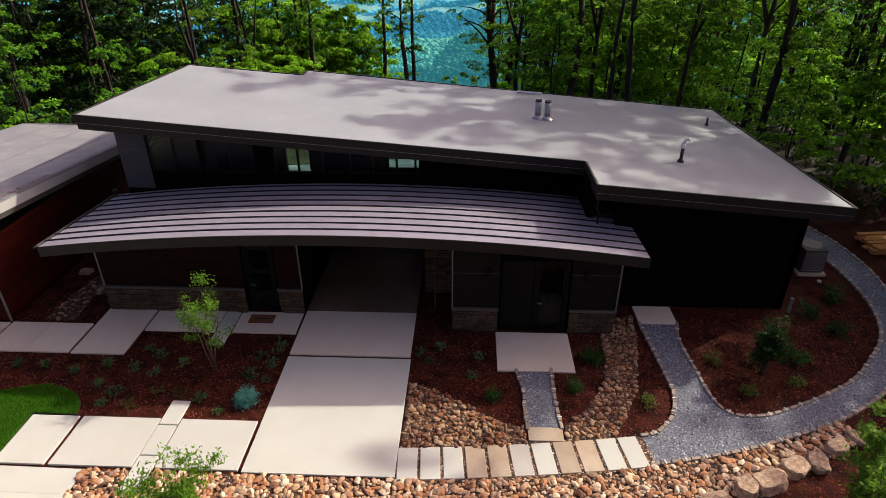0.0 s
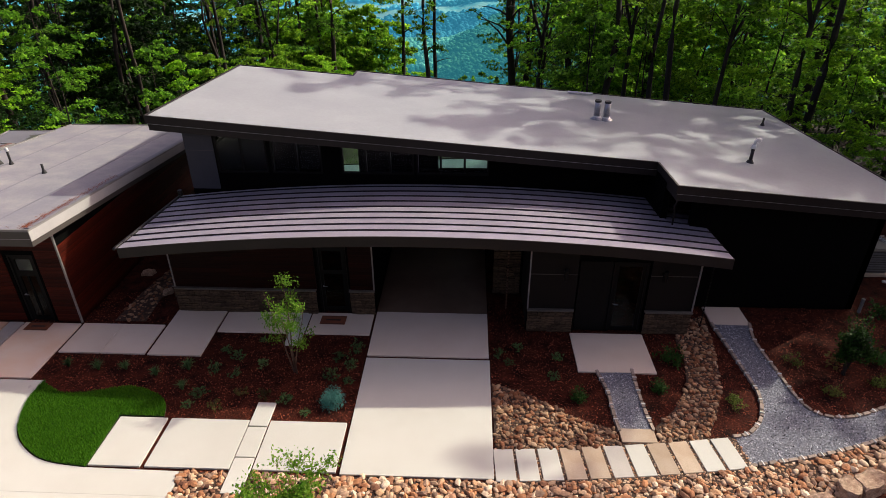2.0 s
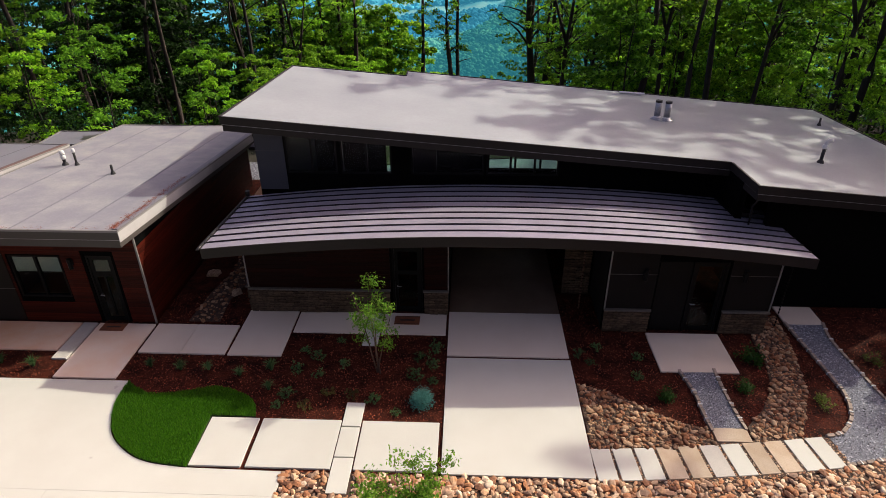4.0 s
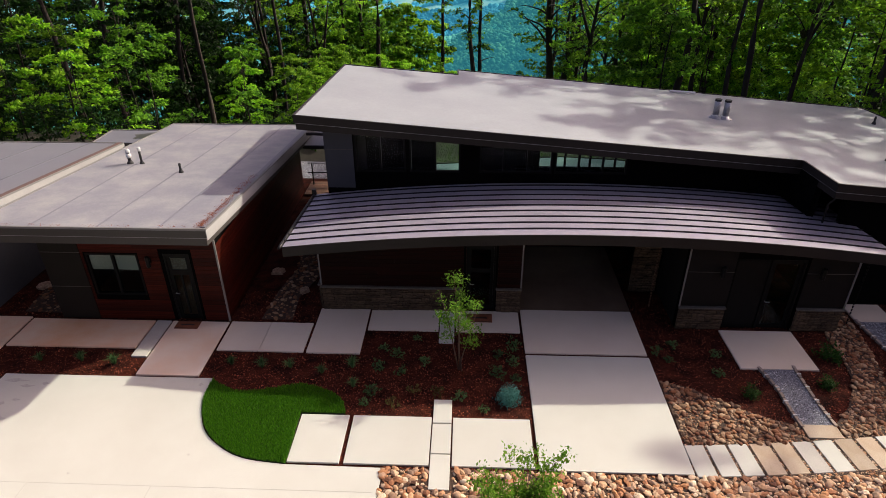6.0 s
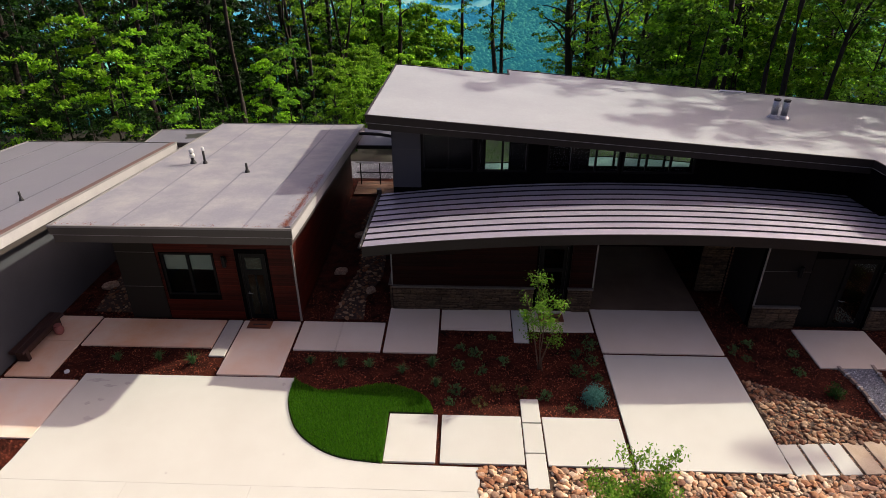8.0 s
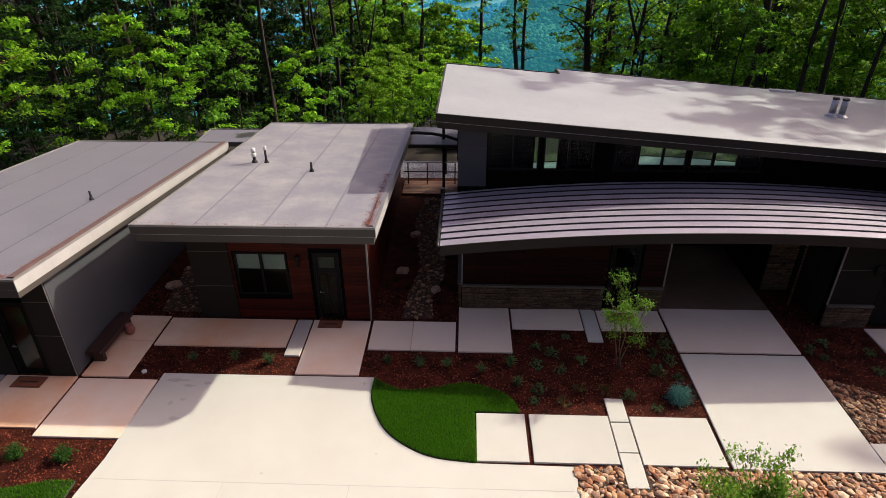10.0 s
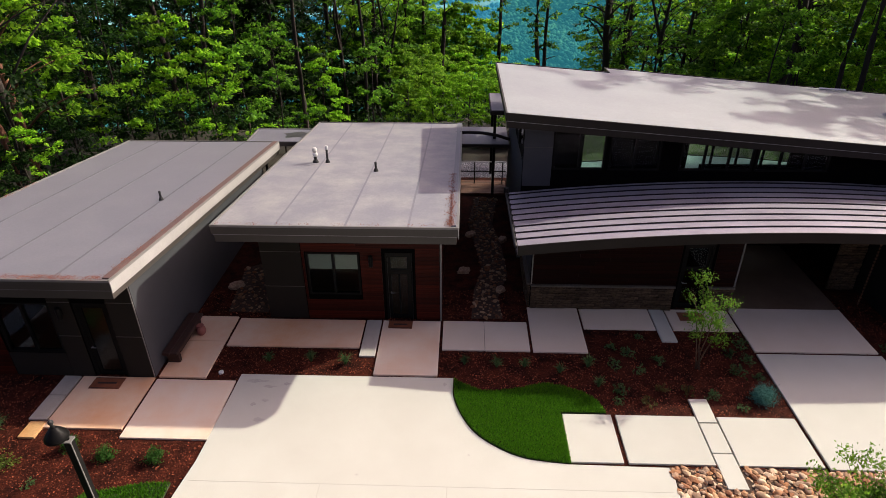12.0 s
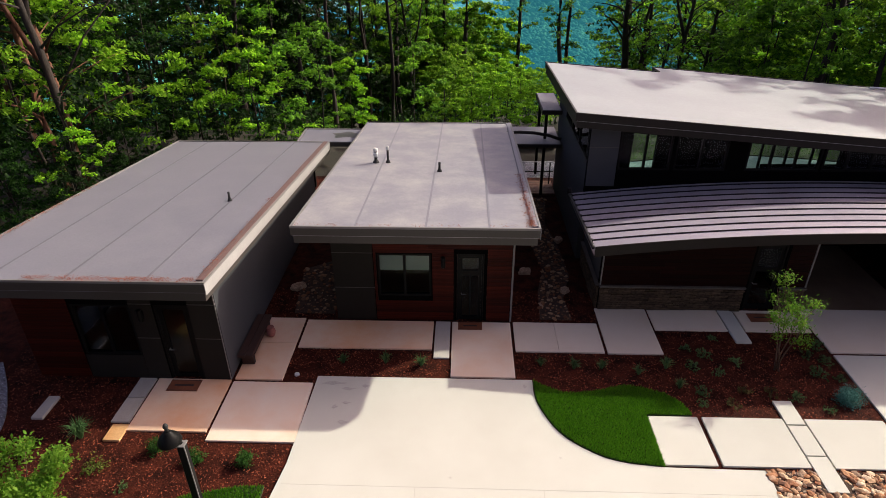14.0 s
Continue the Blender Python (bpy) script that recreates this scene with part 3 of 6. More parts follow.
def siding(parent, axis, at, s0, s1, z0, z1, openings=(), out=-1, high=0.143, wood=None):
    """Horizontal boards on a wall that runs along x (axis 'x', at y) or along y; openings as (from, to, sill, head)."""
    rows = int((z1 - z0) / high)
    for r in range(rows):
        low, top = z0 + r * high, z0 + (r + 1) * high - 0.008
        spans = [(s0, s1)]
        for a, b, sill, head in openings:
            if top > sill and low < head:
                spans = [p for s, e in spans for p in ((s, min(e, a)), (max(s, b), e)) if p[1] - p[0] > 0.02]
        for s, e in spans:
            cut = s + (e - s) * (0.3 + 0.4 * random.random()) if e - s > 3 else None
            for p, q in ([(s, cut - 0.002), (cut + 0.002, e)] if cut else [(s, e)]):
                d = 0.02 + 0.004 * random.random()
                if axis == "x":
                    board(parent, p, q, at + min(0, out * d), at + max(0, out * d), low, top, wood or M_CEDAR)
                else:
                    board(parent, at + min(0, out * d), at + max(0, out * d), p, q, low, top, wood or M_CEDAR)


def panel(parent, x0, x1, y, z0, z1, material=None, d=0.018):
    return part("panel", a_box(x0 + 0.006, x1 - 0.006, y - d, y, z0 + 0.006, z1 - 0.006, bevel=0.003), material or M_PANEL, parent)


def reveal(parent, x0, x1, y, z):
    return part("reveal", a_box(x0, x1, y - 0.024, y - 0.004, z - 0.008, z + 0.008), M_REVEAL, parent, "thin metal reveal between panels")


def strip(parent, x, y, z0, z1, w=0.05):
    return part("corner_trim", a_box(x - w / 2, x + w / 2, y - w / 2, y + w / 2, z0, z1), M_TRIM, parent, "pale metal corner strip")


def window(parent, x0, x1, y, z0, z1, lights=2, blind=0.0, top=None):
    """A window in a wall along x: frame, mullions, panes and a half-drawn blind."""
    w = part("window", frame_bm(x0, x1, y, z0, z1, 0.06, top), M_FRAME, parent, "dark-framed window")
    step = (x1 - x0) / lights
    for i in range(1, lights):
        h = top(x0 + i * step, y) if top else z1
        part("mullion", a_box(x0 + i * step - 0.035, x0 + i * step + 0.035, y - 0.02, y + 0.07, z0 + 0.05, h - 0.03), M_FRAME, w)
    for i in range(lights):
        a, b = x0 + i * step + 0.03, x0 + (i + 1) * step - 0.03
        pane = part("pane", prism(bmesh.new(), [(a, y + 0.03), (b, y + 0.03), (b, y + 0.038), (a, y + 0.038)], z0 + 0.03, (lambda px, py: top(px, py) - 0.03) if top else z1 - 0.03), M_GLASS, w)
        pane.visible_shadow = False
        if blind:
            part("blind", a_box(a + 0.02, b - 0.02, y + 0.06, y + 0.07, z1 - blind, z1 - 0.05), M_BLIND, w, "pale roller blind half drawn")
    return w


def frame_bm(x0, x1, y, z0, z1, w, top=None):
    bm = bmesh.new()
    h = top or (lambda px, py: z1)
    box(bm, x0, x1, y - 0.03, y + 0.09, z0, z0 + w)
    for s, e in ((x0, x0 + w), (x1 - w, x1)):
        prism(bm, [(s, y - 0.03), (e, y - 0.03), (e, y + 0.09), (s, y + 0.09)], z0 + w, h)
    prism(bm, [(x0 + w, y - 0.03), (x1 - w, y - 0.03), (x1 - w, y + 0.09), (x0 + w, y + 0.09)], lambda px, py: h(px, py) - w, h)
    return bm


def door(parent, x0, x1, y, z1, lights=((0.12, 0.88, 0.08, 0.6), (0.12, 0.88, 0.66, 0.95)), label="dark-framed glazed entrance door"):
    """A glazed leaf in a dark frame, with a lever handle."""
    bm = bmesh.new()
    for s, e in ((x0 - 0.06, x0), (x1, x1 + 0.06)):
        box(bm, s, e, y - 0.03, y + 0.1, 0, z1 + 0.07)
    box(bm, x0, x1, y - 0.03, y + 0.1, z1, z1 + 0.07)
    d = part("door", bm, M_FRAME, parent, label)
    w, bm = x1 - x0, bmesh.new()
    openings = [(a * w, b * w, c * z1, e * z1) for a, b, c, e in lights]
    a, b = openings[0][0], openings[0][1]
    box(bm, x0, x0 + a, y + 0.02, y + 0.065, 0.01, z1)
    box(bm, x0 + b, x1, y + 0.02, y + 0.065, 0.01, z1)
    marks = [0.01] + [v for o in openings for v in o[2:]] + [z1]
    for low, top in zip(marks[::2], marks[1::2]):
        box(bm, x0 + a, x0 + b, y + 0.02, y + 0.065, low, top)
    part("leaf", bm, M_FRAME, d)
    for s, e, low, top in openings:
        pane = part("pane", a_box(x0 + s, x0 + e, y + 0.038, y + 0.046, low, top), M_GLASS, d)
        pane.visible_shadow = False
    bm = bmesh.new()
    tube(bm, [(x0 + 0.07, y + 0.02, 1.0), (x0 + 0.07, y - 0.05, 1.0), (x0 + 0.2, y - 0.05, 1.0)], [0.012] * 3)
    part("door_handle", bm, M_STEEL, d)
    return d


def sconce(x, y, z):
    t = thing("wall_lamp", (x, y, z), "black cylinder wall lamp beside the door", "wall lamp", "wall lamps")
    part("back_plate", a_box(x - 0.06, x + 0.06, y - 0.02, y, z - 0.09, z + 0.09, bevel=0.005), M_FRAME, t)
    part("shade", tube(bmesh.new(), [(x, y - 0.1, z - 0.18), (x, y - 0.1, z - 0.17), (x, y - 0.1, z + 0.17), (x, y - 0.1, z + 0.18)], [0.055, 0.065, 0.065, 0.055], 12), M_FRAME, t)
    part("arm", a_box(x - 0.02, x + 0.02, y - 0.05, y - 0.02, z - 0.02, z + 0.02), M_FRAME, t)


M_CAP = mat("cap_stone", (0.085, 0.075, 0.064), (0.12, 0.105, 0.09), 3, 30, 0.9, 0.2)
STONE = [unit_block("stone", M_LEDGE, 0.05, 0.03, s) for s in range(6)]


def ledge(parent, axis, at, s0, s1, z1, out=-1):
    """Dry-laid ledge stones, each its own piece, up to a pale cap."""
    z = 0.0
    while z < z1 - 0.05:
        h = min(random.uniform(0.07, 0.14), z1 - z)
        s = s0
        while s < s1 - 0.02:
            w = min(random.uniform(0.16, 0.5), s1 - s)
            if s1 - s - w < 0.1:
                w = s1 - s
            d = random.uniform(0.05, 0.1)
            c = (s + w / 2, at + out * d / 2, z + h / 2) if axis == "x" else (at + out * d / 2, s + w / 2, z + h / 2)
            size = (w - 0.012, d, h - 0.012) if axis == "x" else (d, w - 0.012, h - 0.012)
            piece("stone", random.choice(STONE), parent, c, size)
            s += w
        z += h
    if axis == "x":
        part("cap", a_box(s0 - 0.02, s1 + 0.02, at - 0.12, at, z1, z1 + 0.05, bevel=0.006), M_CAP, parent, "stone cap")
    else:
        part("cap", a_box(at + min(0, out * 0.12), at + max(0, out * 0.12), s0, s1, z1, z1 + 0.05, bevel=0.006), M_CAP, parent, "stone cap")


# -- guest house --
bm = bmesh.new()
under_m = lowered(roof_m, 0.3)
MWIN, MDOOR = (-18.55, -16.93, 0.9, 2.4), (-16.15, -15.33, 0.0, 2.42)
wall(bm, (-19.9, 15.2), (-14.48, 15.2), 0.2, 0, under_m, [(MWIN[0] + 19.9, MWIN[1] + 19.9, 0.9, 2.4), (MDOOR[0] + 19.9, MDOOR[1] + 19.9, 0.0, 2.42)])
part("wall", bm, M_DARKWALL, guest)
part("wall", wall(bmesh.new(), (-14.48, 15.4), (-14.48, 25.2), 0.2, 0, under_m), M_DARKWALL, guest)
part("wall", wall(bmesh.new(), (-14.68, 25.2), (-19.7, 25.2), 0.2, 0, under_m), M_DARKWALL, guest)
part("wall", wall(bmesh.new(), (-19.9, 25.2), (-19.9, 15.4), 0.2, 0, under_m), M_STUCCO, guest, "grey stucco side wall")
part("floor", a_box(-19.7, -14.68, 15.4, 25.0, -0.1, 0.02), M_DECK, guest)
siding(guest, "x", 15.2, -18.66, -14.5, 0.02, 3.45, [(MWIN[0] - 0.04, MWIN[1] + 0.04, 0.86, 2.44), (MDOOR[0] - 0.1, MDOOR[1] + 0.1, 0, 2.52)])
siding(guest, "y", -14.48, 15.2, 25.2, 0.02, 2.8, (), 1)
for z0, z1 in ((0, 1.2), (1.2, 2.43), (2.43, 3.5)):
    panel(guest, -19.92, -18.68, 15.2, z0, z1)
for z in (1.2, 2.43):
    reveal(guest, -19.92, -18.68, 15.2, z)
strip(guest, -14.46, 15.17, 0, 3.5)
window(guest, MWIN[0], MWIN[1], 15.24, 0.9, 2.4, 2, 0.62)
door(guest, MDOOR[0] + 0.07, MDOOR[1] - 0.07, 15.24, 2.34, ((0.14, 0.86, 0.06, 0.7), (0.14, 0.86, 0.78, 0.96)))
part("glazing_bar", a_box(-15.765, -15.715, 15.25, 15.3, 0.2, 1.66), M_FRAME, guest)
sconce(-16.56, 15.17, 2.2)

# -- studio --
bm = bmesh.new()
under_l = lowered(roof_l, 0.3)
wall(bm, (-27.75, 12.28), (-22.36, 12.28), 0.2, 0, under_l, [(1.5, 3.08, 0.8, 2.45), (3.72, 4.64, 0, 2.46)])
part("wall", bm, M_DARKWALL, studio)
part("wall", wall(bmesh.new(), (-22.36, 12.48), (-22.36, 23.4), 0.2, 0, under_l), M_STUCCO, studio, "smooth grey stucco side wall")
part("wall", wall(bmesh.new(), (-22.56, 23.4), (-27.55, 23.4), 0.2, 0, under_l), M_DARKWALL, studio)
part("wall", wall(bmesh.new(), (-27.75, 23.4), (-27.75, 12.48), 0.2, 0, under_l), M_DARKWALL, studio)
part("floor", a_box(-27.55, -22.56, 12.48, 23.2, -0.1, 0.02), M_DECK, studio)
siding(studio, "x", 12.28, -27.73, -26.3, 0.02, 3.5)
for x0, x1 in ((-24.66, -24.05), (-23.1, -22.38)):
    for z0, z1 in ((0, 1.4), (1.4, 2.5), (2.5, 3.5)):
        panel(studio, x0, x1, 12.28, z0, z1)
    for z in (1.4, 2.5):
        reveal(studio, x0, x1, 12.28, z)
part("corner_face", a_box(-22.36, -22.345, 12.285, 12.48, 0.0, 3.55), M_STUCCO, studio)
strip(studio, -22.37, 12.265, 0, 3.55, 0.02)
window(studio, -26.25, -24.67, 12.32, 0.8, 2.45, 2, 0.0)
panel(studio, -26.28, -24.66, 12.28, 0.0, 0.8)
door(studio, -23.96, -23.18, 12.32, 2.38, ((0.14, 0.86, 0.06, 0.96),))
sconce(-24.36, 12.26, 2.2)


# -- main house --
CAN_L, CAN_R, CAN_F, CAN_B = -12.24, 5.03, 14.6, 19.0


def arch(x, y):
    """Top of the arched porch roof: highest in the middle, lower towards the back."""
    u = (x + 3.6) / 8.64
    return 3.57 - 0.535 * u * u - 0.07 * (y - CAN_F)


def arched(x0, x1, y0, y1, low, high, n=40):
    """A curved sheet between x0 and x1 with its under and upper side at these heights above the arch."""
    bm = bmesh.new()
    rows = []
    for i in range(n + 1):
        x = x0 + (x1 - x0) * i / n
        rows.append([bm.verts.new((x, y, arch(x, y) + d)) for y, d in ((y0, low), (y1, low), (y1, high), (y0, high))])
    for a, b in zip(rows, rows[1:]):
        for k in range(4):
            bm.faces.new((a[k], b[k], b[(k + 1) % 4], a[(k + 1) % 4]))
    bm.faces.new(rows[0][::-1])
    bm.faces.new(rows[-1])
    bmesh.ops.recalc_face_normals(bm, faces=bm.faces)
    return bm


porch = part("porch_roof", arched(CAN_L, CAN_R, CAN_F + 0.03, CAN_B, -0.28, 0.0), M_METAL, main, "arched standing-seam metal porch roof")
# dark underside, out of view, added to keep bounced light off the floor
part("soffit", arched(CAN_L + 0.02, CAN_R - 0.02, CAN_F + 0.04, CAN_B, -0.30, -0.284), M_SOFFIT, porch, "unseen dark underside added to cut bounced light")
part("fascia", arched(CAN_L, CAN_R, CAN_F, CAN_F + 0.03, -0.31, 0.012), M_FASCIA, porch)
for i in range(1, 10):
    y = CAN_F + 0.46 * i
    part("seam", arched(CAN_L, CAN_R, y - 0.014, y + 0.014, -0.01, 0.04), M_SEAM, porch)
    part("seam_end", a_box(CAN_L - 0.05, CAN_L + 0.01, y - 0.05, y + 0.05, arch(CAN_L, y) - 0.12, arch(CAN_L, y) + 0.05, bevel=0.01), M_SEAM, porch)

rail = [(CAN_L - 0.07, CAN_F - 0.02 + 0.22 * k, arch(CAN_L, CAN_F + 0.22 * k) + 0.0) for k in range(21)]
part("edge_rail", tube(bmesh.new(), rail, [0.05] * 21, 8), M_SEAM, porch, "dark metal edge rail", True)
part("rail_end", tube(bmesh.new(), [(CAN_L - 0.07, CAN_B - 0.02, arch(CAN_L, CAN_B) + 0.02), (CAN_L - 0.07, CAN_B - 0.02, arch(CAN_L, CAN_B) + 0.2)], [0.09, 0.08], 10), M_SEAM, porch)

under_h = lowered(roof_h, 0.25)
W1, W2, W3, W4 = (-10.78, -9.05), (-8.92, -7.2), (-6.55, -4.1), (-4.02, -1.6)
head = lowered(roof_h, 0.62)
bm = bmesh.new()
wall(bm, (-11.8, 19.0), (4.4, 19.0), 0.2, 2.4, under_h, [(a + 11.8, b + 11.8, 3.6, head) for a, b in (W1, W2, W3, W4)])
part("wall", bm, M_DARKWALL, main)
for a, b in (W1, W2, W3, W4):
    window(main, a, b, 19.03, 3.6, 0, 2 if a < -7 else 3, 0, head)
panel(main, -11.8, -10.82, 19.0, 3.0, 4.4, M_STUCCO)
panel(main, -11.8, -10.82, 19.0, 4.4, 5.4, M_STUCCO)
reveal(main, -11.8, -10.82, 19.0, 4.4)
# end wall, with a window under the roof
part("wall", wall(bmesh.new(), (-11.8, 26.0), (-11.8, 19.2), 0.2, 0, under_h, [(2.0, 6.75, 3.87, head)]), M_STUCCO, main, "grey stucco end wall")
side = part("window", box(box(bmesh.new(), -11.83, -11.7, 19.25, 24.0, 3.87, 3.93), -11.83, -11.7, 19.25, 24.0, 4.93, 4.99), M_FRAME, main, "dark-framed side window under the roof")
for y in (19.28, 20.85, 22.4, 23.97):
    part("mullion", a_box(-11.82, -11.71, y - 0.035, y + 0.035, 3.93, 4.93), M_FRAME, side)
for y0, y1 in ((19.31, 20.81), (20.89, 22.36), (22.44, 23.93)):
    pane = part("pane", a_box(-11.775, -11.765, y0, y1, 3.93, 4.93), M_GLASS, side)
    pane.visible_shadow = False
part("wall", wall(bmesh.new(), (-11.62, 19.0), (-11.62, 16.2), 0.2, 0, lowered(arch, 0.2)), M_STUCCO, main)
# left wing under the porch
bm = bmesh.new()
wall(bm, (-11.62, 16.0), (-5.2, 16.0), 0.2, 0, lowered(arch, 0.2), [(4.66, 5.6, 0, 2.44)])
part("wall", bm, M_DARKWALL, main)
siding(main, "x", 16.0, -11.6, -5.22, 0.9, 3.05, [(-7.03, -5.95, 0, 2.55)], wood=M_CEDAR_SHADED)
ledge(main, "x", 16.0, -11.6, -7.06, 0.86)
ledge(main, "x", 16.0, -5.98, -5.2, 0.86)
ledge(main, "y", -11.62, 16.0, 18.9, 0.86)
strip(main, -11.6, 15.97, 0.92, 2.9, 0.04)
strip(main, -5.2, 15.97, 0.92, 3.1, 0.04)
door(main, -6.89, -6.09, 16.06, 2.36)
# entry recess
part("wall", wall(bmesh.new(), (-5.2, 16.2), (-5.2, 20.5), 0.2, 0, 3.0), M_DARKWALL, main)
bm = bmesh.new()
wall(bm, (-5.2, 20.5), (-0.4, 20.5), 0.2, 0, 3.2, [(0.5, 3.2, 0, 2.5)])
part("wall", bm, M_DARKWALL, main)
door(main, -4.6, -3.5, 20.53, 2.4, ((0.1, 0.9, 0.06, 0.96),))
door(main, -3.3, -2.1, 20.53, 2.4, ((0.1, 0.9, 0.06, 0.96),))
part("wall", wall(bmesh.new(), (-0.9, 20.4), (-0.9, 17.4), 0.5, 0, 3.0), M_DARKWALL, main)
ledge(main, "x", 17.4, -1.4, -0.5, 2.7)
# door block
bm = bmesh.new()
wall(bm, (-0.42, 15.3), (4.5, 15.3), 0.2, 0, lowered(arch, 0.2), [(1.42, 3.5, 0, 2.5)])
part("wall", bm, M_DARKWALL, main)
part("wall", wall(bmesh.new(), (-0.42, 18.9), (-0.42, 15.5), 0.2, 0, lowered(arch, 0.2)), M_PANEL_SHADED, main)
part("wall", wall(bmesh.new(), (4.5, 15.5), (4.5, 19.0), 0.2, 0, lowered(arch, 0.2)), M_PANEL_SHADED, main)
ledge(main, "x", 15.3, -0.42, 0.96, 0.78)
ledge(main, "x", 15.3, 3.12, 4.5, 0.78)
for x0, x1 in ((-0.42, 0.98), (3.1, 4.5)):
    for z0, z1 in ((0.83, 2.05), (2.05, 3.0)):
        panel(main, x0, x1, 15.3, z0, z1, M_PANEL_SHADED)
    reveal(main, x0, x1, 15.3, 2.05)
strip(main, -0.42, 15.27, 0.83, 3.0, 0.04)
strip(main, 4.5, 15.27, 0.83, 2.85, 0.04)
part("side_leaf", a_box(1.04, 2.0, 15.36, 15.42, 0.0, 2.46, bevel=0.006), M_FRAME, main, "solid black fixed door leaf")
door(main, 2.08, 2.98, 15.36, 2.4, ((0.12, 0.88, 0.06, 0.96),))
sconce(0.62, 15.28, 2.1)
sconce(3.5, 15.28, 2.1)
# right wing
bm = bmesh.new()
wall(bm, (4.5, 16.8), (10.25, 16.8), 0.2, 0, under_h)
wall(bm, (10.25, 16.8), (10.25, 26.2), 0.2, 0, under_h)
part("wall", bm, M_DARKWALL, main, "charcoal wall of the side wing")
part("wall", wall(bmesh.new(), (3.9, 17.2), (3.9, 19.0), 0.2, 2.2, under_h), M_DARKWALL, main)
# back wall with wide glazing
bm = bmesh.new()
wall(bm, (10.05, 26.2), (-11.6, 26.2), 0.2, 0, under_h, [(9.05, 13.7, 0.1, 2.6), (17.35, 18.43, 0.1, 2.6)])
part("wall", bm, M_DARKWALL, main)
for x in (-2.45, -1.3, -0.15):
    part("mullion", a_box(x - 0.05, x + 0.05, 26.24, 26.32, 0.1, 2.6), M_FRAME, main)
part("floor", a_box(-11.6, 10.0, 20.8, 26.0, -0.1, 0.02), M_DECK, main)
part("ceiling", prism(bmesh.new(), [(-11.5, 19.25), (10.0, 19.25), (10.0, 26.0), (-11.5, 26.0)], lowered(roof_h, 0.55), lowered(roof_h, 0.47)), M_INTERIOR, main)


# ---- woods ----
def leaf_cards(rng, centres, per, spread, size, flat=0.45, tilt=0.7):
    """Many small pointed leaves about each centre, as plain coordinates and faces."""
    c = np.repeat(np.array(centres), per, axis=0)
    n = len(c)
    off = rng.normal(size=(n, 3)) * np.array([spread, spread, spread * flat])
    p = c + off
    yaw = rng.uniform(0, 2 * np.pi, n)
    pit = rng.normal(0, tilt, n)
    s = size * rng.uniform(0.6, 1.4, n)
    u = np.stack([np.cos(yaw) * np.cos(pit), np.sin(yaw) * np.cos(pit), np.sin(pit)], 1)
    v = np.stack([-np.sin(yaw), np.cos(yaw), rng.normal(0, 0.5, n)], 1)
    v /= np.linalg.norm(v, axis=1)[:, None]
    a, b, d, e = p - u * s[:, None], p + v * s[:, None] * 0.5, p + u * s[:, None], p - v * s[:, None] * 0.5
    verts = np.stack([a, b, d, e], 1).reshape(-1, 3)
    faces = np.arange(4 * n).reshape(-1, 4)
    return verts, faces


def spray_cards(rng, sprays, per, leaf, tilt=0.5):
    """Leaves held in flat layered sprays; each spray: centre, heading, half length, half width, droop."""
    n = len(sprays) * per
    c = np.repeat(np.array([q[0] for q in sprays]), per, axis=0)
    head, long, wide, droop = (np.repeat(np.array([q[k] for q in sprays]), per) for k in (1, 2, 3, 4))
    u = rng.uniform(-1, 1, n)
    v = rng.uniform(-1, 1, n) * np.sqrt(np.clip(1.05 - u * u, 0.05, 1))
    u, v = u * long, v * wide
    p = c + np.stack([np.cos(head) * u - np.sin(head) * v, np.sin(head) * u + np.cos(head) * v, rng.normal(0, 0.07, n) - droop * u - 0.25 * v * v], 1)
    yaw = head + rng.normal(0, 0.9, n)
    pit = rng.normal(-0.25, tilt, n)
    s = leaf * rng.uniform(0.6, 1.35, n)
    a = np.stack([np.cos(yaw) * np.cos(pit), np.sin(yaw) * np.cos(pit), np.sin(pit)], 1)
    b = np.stack([-np.sin(yaw), np.cos(yaw), rng.normal(0, 0.55, n)], 1)
    b /= np.linalg.norm(b, axis=1)[:, None]
    verts = np.stack([p - a * s[:, None], p + b * s[:, None] * 0.55, p + a * s[:, None], p - b * s[:, None] * 0.55], 1).reshape(-1, 3)
    return verts, np.arange(4 * n).reshape(-1, 4)


